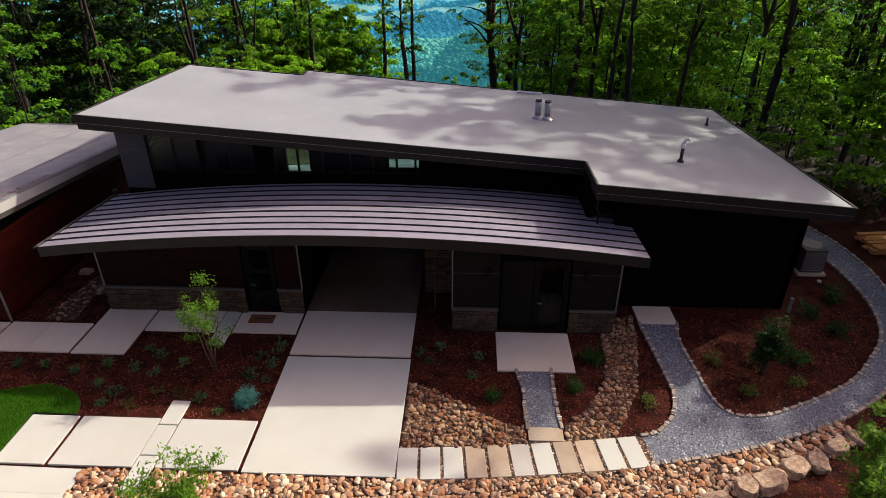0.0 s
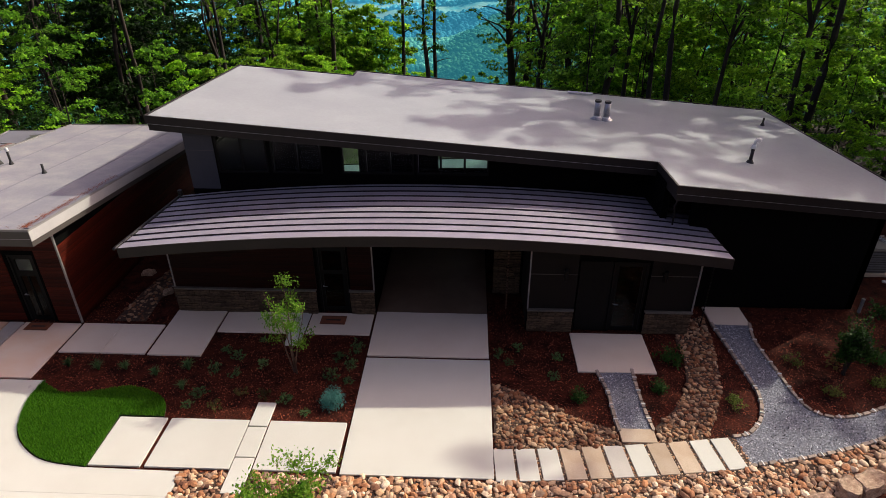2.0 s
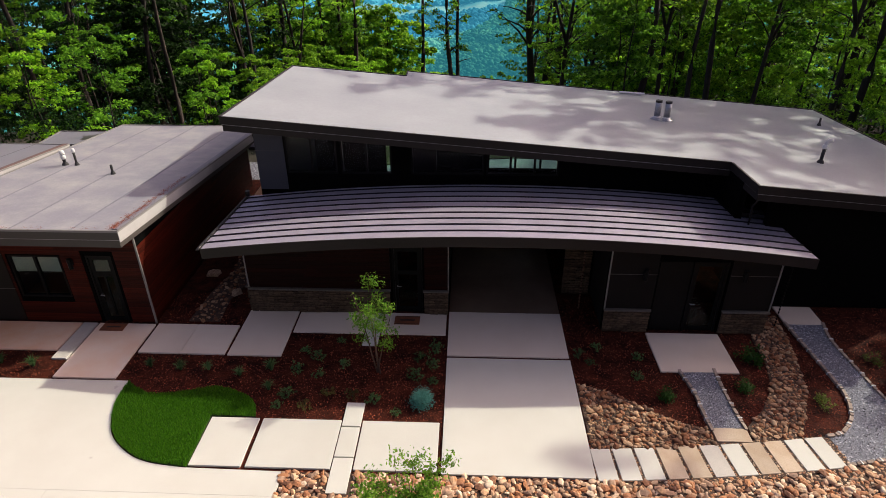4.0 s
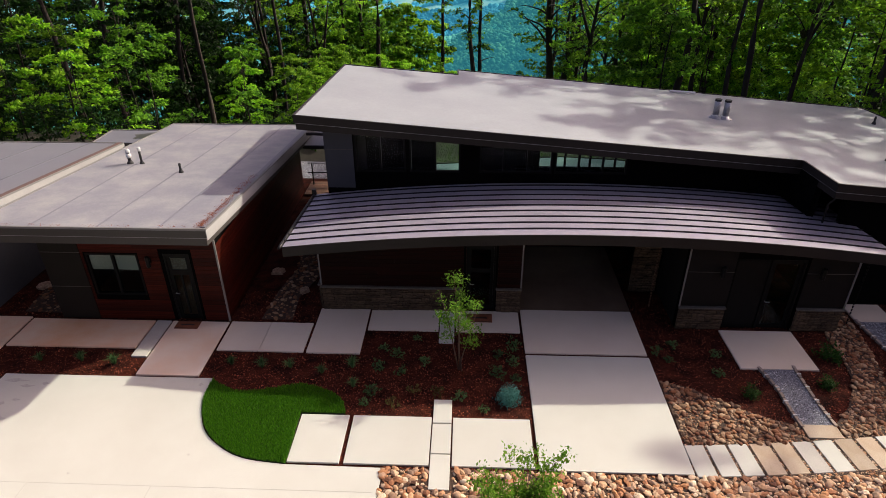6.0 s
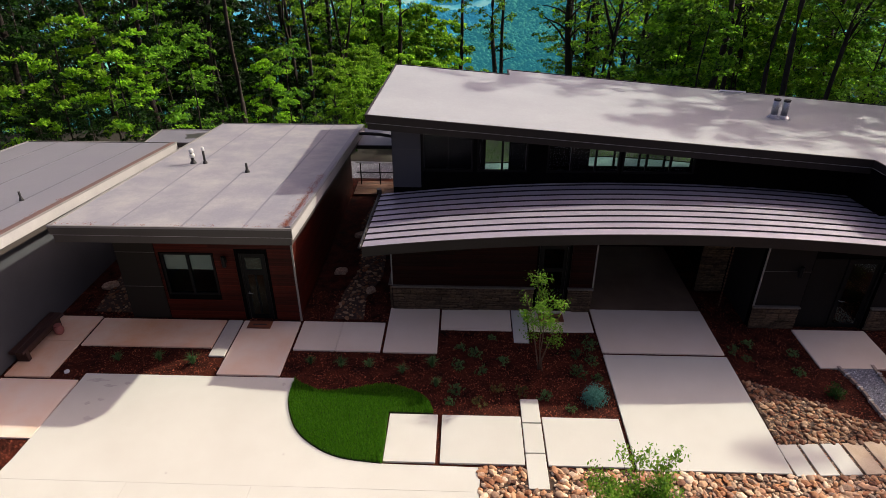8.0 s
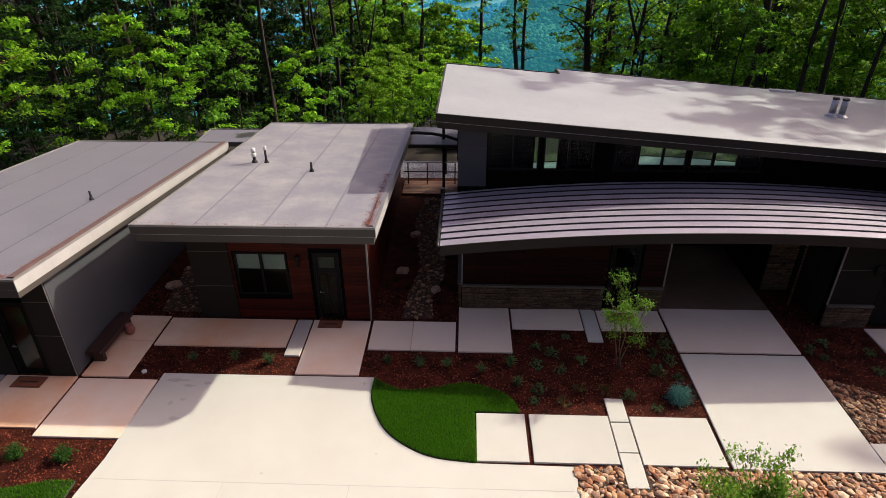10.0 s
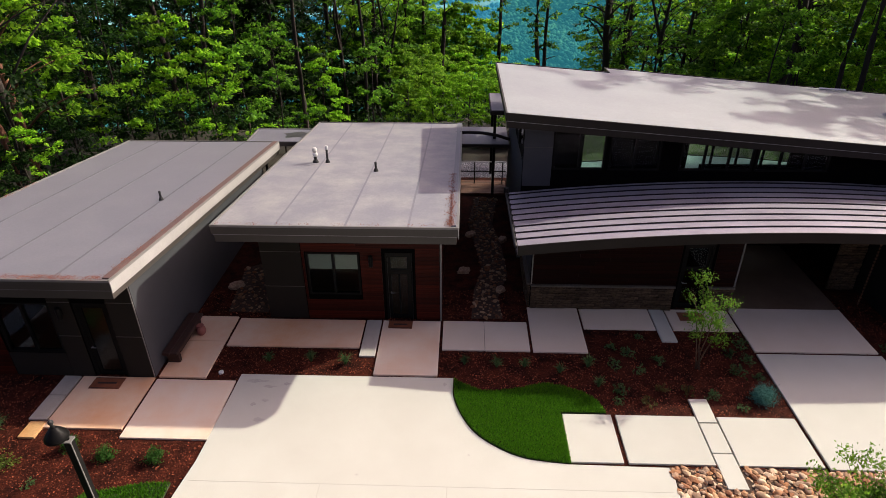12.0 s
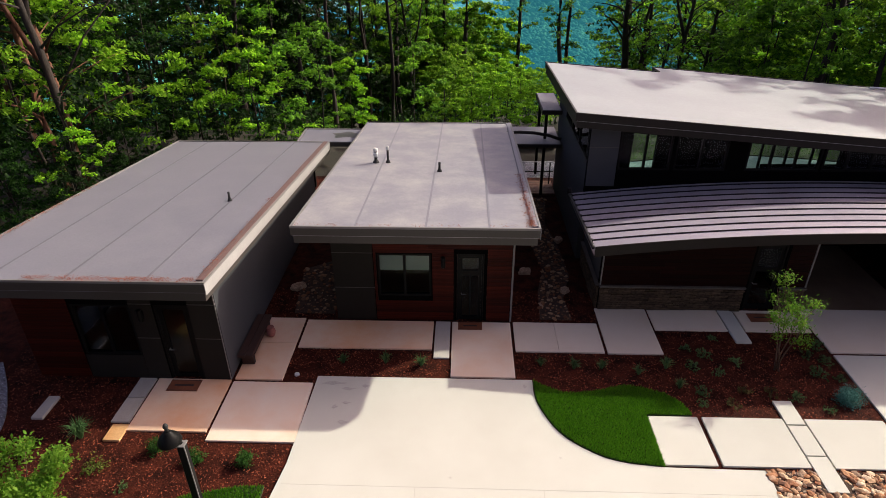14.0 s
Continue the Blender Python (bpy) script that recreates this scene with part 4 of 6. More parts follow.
def tree_meshes(seed, height, radius, first, reach, leaves, leaf, material, bark, lean=0.05, size=0.75, bare=0.0, limbs=1.0, fork=None):
    """A trunk with limbs and twigs, and a crown of leafy sprays on them, rooted at the origin. bare: the share of limbs without leaves."""
    rng = np.random.default_rng(seed)
    rnd = random.Random(seed)
    bm = bmesh.new()
    way = rnd.uniform(0, 6.28)
    knots = 12

    def axis(t):
        return Vector((math.cos(way), math.sin(way), 0)) * lean * height * t * t + Vector(((math.sin(t * 5 + seed) * 0.016 + math.sin(t * 13 + seed * 3) * 0.005) * height, (math.cos(t * 4 + seed * 2) * 0.016 + math.cos(t * 11 + seed) * 0.005) * height, height * t))
    tube(bm, [axis(i / knots) - Vector((0, 0, 0.8 if i == 0 else 0)) for i in range(knots + 1)], [radius * (1.25 if i == 0 else 1) * (1 - 0.85 * i / knots) for i in range(knots + 1)], 8)
    sprays, twigs = [], leaf < 0.3 and limbs < 2
    if fork or (seed % 2 == 0 and height > 15):
        # a second leader forks off
        a = way + 2.5
        q = axis(fork or 0.3 + 0.05 * (seed % 5))
        tube(bm, [q, q + Vector((math.cos(a) * 0.6, math.sin(a) * 0.6, 1.6)), q + Vector((math.cos(a) * 1.5, math.sin(a) * 1.5, 4.2)), q + Vector((math.cos(a + 0.3) * 2.0, math.sin(a + 0.3) * 2.0, 8.0))], [radius * 0.65, radius * 0.55, radius * 0.4, radius * 0.15], 7)
    count = int(height * limbs)
    for i in range(count):
        t = first + (0.97 - first) * (i + rnd.random()) / count
        p = axis(t)
        a = i * 2.4 + rnd.uniform(-0.5, 0.5)
        long = reach * rnd.uniform(0.45, 1.15) * (1 - 0.55 * max(0, (t - first) / (1 - first)))
        up = rnd.uniform(0.2, 1.2) if height > 15 else rnd.uniform(0.05, 0.9)
        pts = [p + Vector((math.cos(a + 0.25 * s) * long * s, math.sin(a + 0.25 * s) * long * s, long * up * s ** 0.8 - 0.15 * long * s * s)) for s in (0, 0.3, 0.65, 1)]
        r = radius * 0.34 * (1 - 0.65 * t)
        tube(bm, pts, [r, r * 0.7, r * 0.45, r * 0.15], 5)
        if rnd.random() < bare:
            continue
        side = rnd.choice((-1, 1))
        for s in (0.4, 0.62, 0.82, 1.0):
            q = pts[0].lerp(pts[3], s) if s < 0.8 else pts[2].lerp(pts[3], (s - 0.65) / 0.35)
            side = -side
            h = a + 0.25 * s + side * rnd.uniform(0.3, 1.0)
            k = size * rnd.uniform(0.6, 1.3) * (0.7 + 0.3 * (1 - t))
            c = q + Vector((math.cos(h), math.sin(h), 0)) * k * 0.75 + Vector((0, 0, rnd.gauss(0, 0.12)))
            if twigs:
                tube(bm, [q, c], [r * 0.3, r * 0.08], 3)
            sprays.append((tuple(c), h, k, k * rnd.uniform(0.45, 0.75), rnd.uniform(0.05, 0.4)))
    verts, faces = spray_cards(rng, sprays, max(3, int(leaves / len(sprays))), leaf)
    crown = bpy.data.meshes.new("crown")
    crown.from_pydata(verts.tolist(), [], faces.tolist())
    crown.materials.append(material)
    return finish("trunk", bm, bark, True), crown


def plant_tree(name, meshes, at, turn, scale, label, group):
    t = thing(name, at, label, "tree", group)
    t.rotation_euler = (0, 0, turn)
    t.scale = (scale, scale, scale)
    for n, me in zip(("trunk", "crown"), meshes):
        ob = new(n, me)
        ob.parent = t
    return t


TALL = [tree_meshes(10 + i, 21 + i, 0.19 + 0.045 * (i % 4), (0.26, 0.4, 0.34)[i % 3], 5.0, 4000, 0.18, (M_LEAF, M_LEAF_DEEP, M_LEAF_LIGHT, M_LEAF, M_LEAF_DEEP, M_LEAF_LIGHT)[i], M_BARK, 0.02 + 0.03 * (i % 3), 0.95, 0.12) for i in range(6)]
SLIM = [tree_meshes(31 + 2 * i, 23, 0.32, 0.36, 1.9, 1900, 0.14, M_LEAF, M_BARK, 0.01, 0.5, 0.2, 0.8) for i in range(2)]
OLD = tree_meshes(36, 24, 0.5, 0.36, 4.2, 1700, 0.16, M_LEAF, M_BARK, 0.02, 0.7, 0.35, 0.9, 0.42)
YOUNG = [tree_meshes(40 + i, 8 + i, 0.07, 0.1, 3.2, 2900, 0.14, (M_LEAF, M_LEAF_LIGHT, M_LEAF, M_LEAF_DEEP)[i % 4], M_BARK, 0.06, 0.62, 0.05, 1.5) for i in range(4)]
NEAR = [tree_meshes(70 + i, 20, 0.2, 0.2, 4.6, 4200, 0.13, (M_LEAF, M_LEAF_DEEP, M_LEAF_DEEP)[i], M_BARK, 0.04, 0.8, 0.2) for i in range(3)]
BUSH = tree_meshes(91, 9, 0.1, 0.08, 3.3, 11000, 0.125, M_LEAF_LIGHT, M_BARK, 0.03, 0.7, 0.0, 2.6)
DEEP = [tree_meshes(50 + i, 23, 0.26, 0.06, 5.5, 1900, 0.34, (M_LEAF_DEEP, M_LEAF_DEEP, M_LEAF, M_LEAF)[i], M_BARK, 0.03, 1.2) for i in range(4)]
SHADER = tree_meshes(95, 20, 0.24, 0.8, 2.6, 3000, 0.17, M_LEAF, M_BARK, 0.02, 0.75, 0.0, 0.9)


def in_view_gap(x, y):
    """The clearing through which the valley shows."""
    return -17.5 < x < 3.0 and y > 38 or -18.5 < x < -6 and y > 27


rnd = random.Random(5)
spots = []


def try_spot(x, y, apart):
    if in_view_gap(x, y) or any((x - a) ** 2 + (y - b) ** 2 < apart ** 2 for a, b in spots):
        return False
    spots.append((x, y))
    return True


def shades_yard(x, y, z, h):
    """Whether a tree of height h would keep the sun off the front yard or the middle of the main roof."""
    for k in range(1, 13):
        up = z + h * k / 12
        gx, gy = x - 1.25 * up, y - 0.84 * up
        if up > 1 and -26 < gx < 7 and 5 < gy < 15:
            return True
        over = up - 4.5
        if over > 0 and -13 < x - 1.25 * over < -2.5 and 14 < y - 0.84 * over < 27:
            return True
    return False


def scatter(count, name, kinds, apart, low, high, label, group, allowed):
    n = 0
    for _ in range(9000):
        if n >= count:
            break
        x, y = rnd.uniform(-75, 66), rnd.uniform(22, 84)
        if abs(x + 8) > 0.82 * y + 10 or not allowed(x, y) or not try_spot(x, y, apart):
            continue
        kind, size = rnd.choice(kinds), rnd.uniform(low, high)
        # light and shade set by leaf tone: dark at one end, brighter behind the guest house, mixed past the main house
        stand = 0 if x < -27 else 1 if x < -10 else 2
        if kinds is TALL:
            kind = rnd.choice(NEAR) if y < 37 and x < -20 else TALL[rnd.choice(((1, 4, 1, 4, 0), (0, 3, 2, 4, 5), (0, 3, 2, 5, 3))[stand])]
        else:
            kind = YOUNG[rnd.choice(((3, 3, 3, 0, 1), (2, 0, 3, 1), (1, 0, 2, 1))[stand])]
        while shades_yard(x, y, land(x, y), 22 * size if kinds is TALL else 9 * size) and size > 0.3:
            size *= 0.85
        if size < 0.42:
            continue
        n += 1
        plant_tree(name, kind, (x, y, land(x, y)), rnd.uniform(0, 6.28), size, label, group)


def tall_ok(x, y):
    if x < -29:
        return y > 20
    if x < -12:
        return y > 36
    if x < 13:
        return y > 42
    return y > 30 and x + y > 50


def young_ok(x, y):
    if x < -29:
        return y > 19
    if x < -14:
        return y > (52 if x > -25 else 30)
    if x < 12:
        return y > 38
    return y > 23 and x > 14


scatter(84, "forest_tree", TALL, 3.4, 0.8, 1.15, "tall spring-green deciduous tree on the wooded slope", "trees of the wood", tall_ok)
scatter(135, "young_tree", YOUNG, 2.0, 0.7, 1.25, "young understorey tree with layered bright green leaves", "young trees of the wood", young_ok)
# trees further down the slope, many with the wood's inner shade put into their leaf colour
n = 0
for _ in range(4000):
    x, y = rnd.uniform(-105, 95), rnd.uniform(62, 108)
    if n >= 74 or abs(x + 8) > 0.82 * y + 6 or -16.5 - max(0, y - 68) * 0.24 < x < 2.3 + max(0, y - 75) * 0.24 or not try_spot(x, y, 3.6):
        continue
    n += 1
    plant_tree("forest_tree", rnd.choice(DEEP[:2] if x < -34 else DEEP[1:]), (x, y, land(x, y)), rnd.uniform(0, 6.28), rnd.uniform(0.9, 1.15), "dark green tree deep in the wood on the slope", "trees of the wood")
# trees beside the side wing, whose shade dapples its roof and bed
for i, (x, y, k) in enumerate(((6.5, 39.0, 0.85), (9.2, 35.5, 0.8), (8.0, 42.0, 0.9), (15.0, 33.5, 0.68), (19.0, 32.5, 0.7), (13.0, 37.5, 0.8), (23.0, 30.0, 0.68), (20.0, 26.5, 0.6), (18.2, 24.6, 0.55), (20.5, 19.0, 0.46), (23.0, 22.5, 0.45), (17.6, 28.2, 0.6), (21.8, 16.6, 0.44), (19.3, 23.0, 0.6), (17.2, 17.4, 0.27), (18.6, 19.4, 0.33), (19.2, 16.0, 0.4), (21.0, 21.0, 0.46), (24.5, 25.0, 0.6), (28.0, 27.0, 0.64))):
    plant_tree("forest_tree", TALL[(2, 5, 0)[i % 3]], (x, y, land(x, y)), i * 1.3, k, "leafy tree at the wood's edge beside the house", "trees of the wood")
# tall trees with high crowns, whose shade lies across the main roof
for i, (x, y, k) in enumerate(((14.9, 31.4, 0.92), (20.6, 34.6, 0.95), (8.6, 36.4, 0.72), (26.6, 29.4, 1.0), (24.4, 36.0, 1.0))):
    plant_tree("forest_tree", SHADER, (x, y, land(x, y)), i * 1.9, k, "tall tree with a high leafy crown behind the house", "trees of the wood")
for i, (x, y, k) in enumerate(((17.6, 19.3, 0.6), (18.6, 17.6, 0.85), (20.2, 20.6, 1.0), (21.6, 19.0, 1.0), (17.4, 16.4, 0.75), (22.6, 20.8, 1.1), (14.6, 27.0, 0.45), (15.6, 29.0, 0.5), (16.2, 25.6, 0.45), (13.6, 30.4, 0.5), (17.0, 27.0, 0.5), (19.5, 25.0, 0.8), (21.5, 24.0, 1.0), (18.4, 28.4, 0.8), (22.5, 28.0, 1.1), (16.8, 31.0, 0.7), (25.0, 27.0, 1.2))):
    plant_tree("young_tree", YOUNG[(1, 0, 1)[i % 3]], (x, y, land(x, y)), i * 0.9, k, "young leafy tree beside the house bed", "young trees of the wood")
# two rusty trunks close behind the studio, with bright low sprays
for i, (x, y) in enumerate(((-33.3, 25.0), (-34.8, 25.2), (-38.5, 29.0))):
    near = tree_meshes(60 + i, 17, 0.21, 0.14, 4.2, 4600, 0.115, M_LEAF_LIGHT, M_RUST_BARK, 0.03, 0.7, 0.1, 1.2)
    plant_tree("forest_tree", near, (x, y, land(x, y)), i * 2.0, 1.0, "bright spring tree with a rust-brown trunk near the studio", "trees of the wood")
for i, (x, y, s) in enumerate(((-26.5, 29.5, 0.75), (-23.5, 30.5, 0.7), (-29.0, 28.0, 0.7), (-18.5, 31.0, 0.6), (-31.5, 22.0, 0.55))):
    plant_tree("young_tree", YOUNG[1 + i % 2], (x, y, land(x, y)), i * 1.7, s, "young tree with bright layered sprays behind the houses", "young trees of the wood")
# slim trunks before the open valley, and a low bright tree beside them
for i, (x, y, s) in enumerate(((-9.55, 72, 1.05), (-6.5, 62, 0.95), (-6.05, 62.6, 0.9), (-16.2, 63, 1.05), (-18.45, 66, 1.0), (-20.0, 65, 1.1), (-22.3, 61, 1.1), (-24.6, 64, 1.0), (-27.0, 60, 1.1))):
    plant_tree("forest_tree", SLIM[i % 2], (x, y, land(x, y)), x, s, "slim tree standing before the open valley", "trees of the wood")
for x, y, k in ((2.35, 72, 1.15), (4.6, 73, 0.95)):
    plant_tree("forest_tree", OLD, (x, y, land(x, y)), x * 1.3, k, "old dark-barked tree with crooked limbs before the valley", "trees of the wood")
for x, y, s in ((-14.6, 60, 0.62), (-12.4, 58, 0.5), (-10.4, 61, 0.6), (-8.0, 59, 0.52), (-5.6, 62, 0.58), (-3.4, 59, 0.5), (-1.2, 61, 0.55), (0.8, 60, 0.6), (-11.5, 50, 0.4), (-14.0, 51, 0.45), (-4.0, 76, 0.8), (-2.0, 74, 0.75), (0.3, 74, 0.85)):
    plant_tree("young_tree", YOUNG[1], (x, y, land(x, y)), x, s, "young tree with bright spring leaves at the clearing", "young trees of the wood")


BUSH_MID = tree_meshes(92, 9, 0.1, 0.08, 3.3, 8000, 0.135, M_LEAF, M_BARK, 0.03, 0.75, 0.0, 2.4)
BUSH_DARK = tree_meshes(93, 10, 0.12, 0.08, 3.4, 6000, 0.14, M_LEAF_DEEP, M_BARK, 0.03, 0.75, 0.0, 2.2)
for i in range(24):
    x, y = -16.5 - 1.45 * (i % 12) - 0.4 * (i // 12), (68 if i % 12 < 6 else 48) + 8 * (i // 12) + 2.5 * math.sin(i * 2.1)
    kind = BUSH_DARK if x < -25.5 else (BUSH, BUSH_MID)[i % 2]
    plant_tree("young_tree", kind, (x, y, land(x, y)), i * 1.1, (1.45 if i % 12 < 6 else 0.95) + 0.3 * math.sin(i * 1.7), "leafy green tree filling the wood behind the houses", "young trees of the wood")
# low trees whose dark leaf colour stands for shade under the wood
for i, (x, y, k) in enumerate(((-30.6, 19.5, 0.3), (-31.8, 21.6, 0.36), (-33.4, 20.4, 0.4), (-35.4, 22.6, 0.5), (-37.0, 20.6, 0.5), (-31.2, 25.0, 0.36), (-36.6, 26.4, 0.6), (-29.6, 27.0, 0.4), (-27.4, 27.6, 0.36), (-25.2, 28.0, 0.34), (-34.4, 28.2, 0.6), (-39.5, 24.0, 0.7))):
    plant_tree("young_tree", BUSH_DARK, (x, y, land(x, y)), i * 1.2, k, "low tree with leaves toned dark for the wood's shade", "young trees of the wood")
for i in range(18):
    x, y = 6.5 + 1.5 * (i % 9) + 0.7 * (i // 9), 47 + 12 * (i // 9) + 3.0 * math.sin(i * 2.3)
    plant_tree("young_tree", (BUSH_MID, BUSH, YOUNG[1], BUSH_MID)[i % 4], (x, y, land(x, y)), i * 1.4, 0.95 + 0.3 * math.sin(i * 1.3), "leafy green tree filling the wood past the main house", "young trees of the wood")
for i, (x, y, k) in enumerate(((-15.6, 44, 0.55), (-13.6, 46, 0.5), (-11.6, 45, 0.45), (-9.6, 47, 0.42), (-15.6, 33.0, 0.42), (-13.5, 34.0, 0.42), (-11.8, 33.6, 0.38), (-17.2, 35.5, 0.5), (-10.4, 36.5, 0.42), (-16.6, 39, 0.5), (-14.2, 38, 0.36), (-12.4, 39, 0.34), (-17.2, 48, 0.7))):
    plant_tree("young_tree", BUSH, (x, y, land(x, y)), i * 1.3, k, "low bright green tree at the edge of the clearing", "young trees of the wood")
for x, y, s in ((-14.0, 72.5, 1.72), (-12.2, 73, 1.45), (-10.6, 74, 1.1), (-8.2, 75, 0.85), (-17.5, 66, 0.9)):
    plant_tree("young_tree", BUSH, (x, y, land(x, y)), x, s, "full bright spring-green tree at the valley opening", "young trees of the wood")


def undergrowth():
    """Leafy ground cover under the trees."""
    r = np.random.default_rng(8)
    pts = []
    while len(pts) < 8000:
        x, y = r.uniform(-60, 55), 17 + 55 * r.random() ** 1.5
        if young_ok(x, y) and not in_view_gap(x, y) or (-21 < x < -10 and y > 31) or (x < -29.5 and y > 17.5 and r.random() < 0.5) or (in_view_gap(x, y) and y > 40):
            pts.append((x, y, land(x, y) + r.uniform(0.1, 1.3)))
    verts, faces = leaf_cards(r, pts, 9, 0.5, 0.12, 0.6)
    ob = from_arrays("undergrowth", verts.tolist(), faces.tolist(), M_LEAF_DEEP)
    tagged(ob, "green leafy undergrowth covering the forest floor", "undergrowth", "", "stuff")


undergrowth()


# ---- beds of river rock ----
ROCK = []
for k in range(8):
    v, f = ball(2)
    r = np.random.default_rng(100 + k)
    v = v * (1 + r.normal(0, 0.11, (len(v), 1))) * np.array([1.0, r.uniform(0.55, 0.9), r.uniform(0.38, 0.55)])
    me = bpy.data.meshes.new("rock")
    me.from_pydata(v.tolist(), [], f.tolist())
    me.materials.append(M_ROCK)
    me.polygons.foreach_set("use_smooth", [True] * len(me.polygons))
    ROCK.append(me)

RUST_ROCK = []
for me in ROCK:
    me = me.copy()
    me.materials[0] = M_RUST_ROCK
    RUST_ROCK.append(me)

FRONT_BED = [(-8.83, 9.5), (-7.8, 9.55), (-1.62, 9.5), (-1.5, 9.5), (1.5, 9.62), (3.4, 9.9), (4.5, 10.12), (6.2, 10.5), (8.2, 11.1), (9.6, 11.8), (9.9, 11.2), (8.4, 10.4), (7.0, 9.9), (5.6, 9.2), (5.0, 7.8), (-8.95, 7.6)]
SIDE_BED = [(-1.55, 12.8), (-0.9, 12.6), (-0.3, 12.25), (0.35, 11.75), (0.9, 11.45), (1.52, 11.25), (1.55, 10.75), (0.9, 10.6), (-1.52, 10.5)]
CREEK = [(4.5, 15.9), (5.35, 16.3), (5.2, 15.0), (4.9, 13.6), (4.6, 12.6), (4.1, 11.6), (3.75, 11.05), (2.55, 10.85), (2.55, 11.35), (3.2, 12.0), (3.8, 12.9), (4.05, 13.9), (4.1, 15.0)]
GAP_CREEK = [(-13.5, 15.35), (-12.5, 15.35), (-12.6, 16.6), (-12.2, 18.0), (-12.3, 20.0), (-12.6, 22.0), (-12.3, 24.6), (-13.3, 24.6), (-13.6, 22.0), (-13.3, 20.0), (-13.1, 18.4), (-13.4, 17.0)]
STUDIO_CREEK = [(-21.4, 15.5), (-20.1, 15.5), (-20.2, 17.2), (-20.8, 18.8), (-21.7, 18.2)]
M_GRIT = mat("rock_grit", (0.022, 0.010, 0.006), (0.085, 0.045, 0.027), 9, 40, 0.95, 1.0, fine_amount=0.5)


def rock_bed(name, outline, pitch, low, high, singles, label, rust=False):
    """River rock heaped in a bed: the ones near the middle of the view as pieces, the rest joined."""
    cx, cy = sum(p[0] for p in outline) / len(outline), sum(p[1] for p in outline) / len(outline)
    t = thing(name, (cx, cy, -0.05), label, "rock bed")
    part("bed", prism(bmesh.new(), outline, -0.06, -0.018), M_GRIT, t, "brown grit under the rocks")
    r = random.Random(len(outline) * 7 + int(cx * 10))
    spots_ = []
    y = min(p[1] for p in outline)
    while y < max(p[1] for p in outline):
        x = min(p[0] for p in outline)
        while x < max(p[0] for p in outline):
            px, py = x + r.uniform(-0.45, 0.45) * pitch, y + r.uniform(-0.45, 0.45) * pitch
            if inside(px, py, outline) and not (-7.8 < px < -7.22 and 8.9 < py < 10):
                s = low + (high - low) * r.random() ** 2.2
                spots_.append((px, py, s))
            x += pitch
        y += pitch
    r.shuffle(spots_)
    spots_.sort(key=lambda s: s[2] < low + 0.35 * (high - low))
    for x, y, s in spots_[:singles]:
        piece("rock", r.choice(RUST_ROCK if rust else ROCK), t, (x, y, -0.03 + s * 0.3), (s, s, s * r.uniform(0.8, 1.2)), (r.uniform(-0.3, 0.3), r.uniform(-0.3, 0.3), r.uniform(0, 6.28)))
    rest = spots_[singles:]
    if rest:
        rng = np.random.default_rng(int(abs(cx) * 100))
        verts, faces = lumps(rng, [(x - cx, y - cy, 0.02 + s * 0.3) for x, y, s in rest], [(s * 1.15, s * rng.uniform(0.55, 0.95), s * rng.uniform(0.34, 0.5)) for x, y, s in rest], 1, 0.13)
        ob = from_arrays("loose_rock", verts, faces, M_RUST_ROCKS if rust else M_ROCKS, t)
        tagged(ob, "", "", "", "stuff")


rock_bed("rock_bed", FRONT_BED, 0.094, 0.042, 0.125, 295, "bed of tan and grey rounded river rock")
rock_bed("rock_bed", SIDE_BED, 0.088, 0.038, 0.105, 160, "bed of rounded river rock beside the walk", True)
rock_bed("pebble_bed", [(-1.56, 9.48), (1.5, 9.6), (3.4, 9.88), (4.6, 10.1), (4.4, 11.1), (2.5, 10.9), (1.5, 10.75), (-1.56, 10.52)], 0.062, 0.02, 0.042, 0, "strip of small pebbles round the stepping stones")
rock_bed("dry_creek", CREEK, 0.088, 0.036, 0.1, 160, "winding dry creek of rounded river rock", True)
rock_bed("dry_creek", GAP_CREEK, 0.15, 0.035, 0.1, 110, "shaded dry creek of river rock between two houses", True)
rock_bed("dry_creek", STUDIO_CREEK, 0.17, 0.035, 0.1, 40, "shaded river rock in the corner between houses", True)

BOULDER = []
for k in range(4):
    v, f = ball(3)
    r = np.random.default_rng(200 + k)
    bump = np.array([noise.noise(Vector((p[0] * 1.3 + k * 5, p[1] * 1.3, p[2] * 1.3))) for p in v])
    fine = np.array([noise.noise(Vector((p[0] * 4 + k * 3, p[1] * 4, p[2] * 4))) for p in v])
    v = v * (1 + 0.42 * bump[:, None] + 0.16 * fine[:, None])
    v = np.sign(v) * np.abs(v) ** 0.8
    v[:, 2] = v[:, 2].clip(-0.5, 0.62)
    me = bpy.data.meshes.new("boulder")
    me.from_pydata(v.tolist(), [], f.tolist())
    me.materials.append(M_BOULDER)
    BOULDER.append(me)


def boulder(x, y, size, turn, k, label="tan weathered boulder edging the rock bed"):
    ob = new("boulder", BOULDER[k % 4])
    ob.location, ob.scale, ob.rotation_euler = (x, y, -0.05 + size[2] * 0.2), tuple(0.85 * s for s in size), (0, 0, turn)
    tagged(ob, label, "boulder", "boulders")


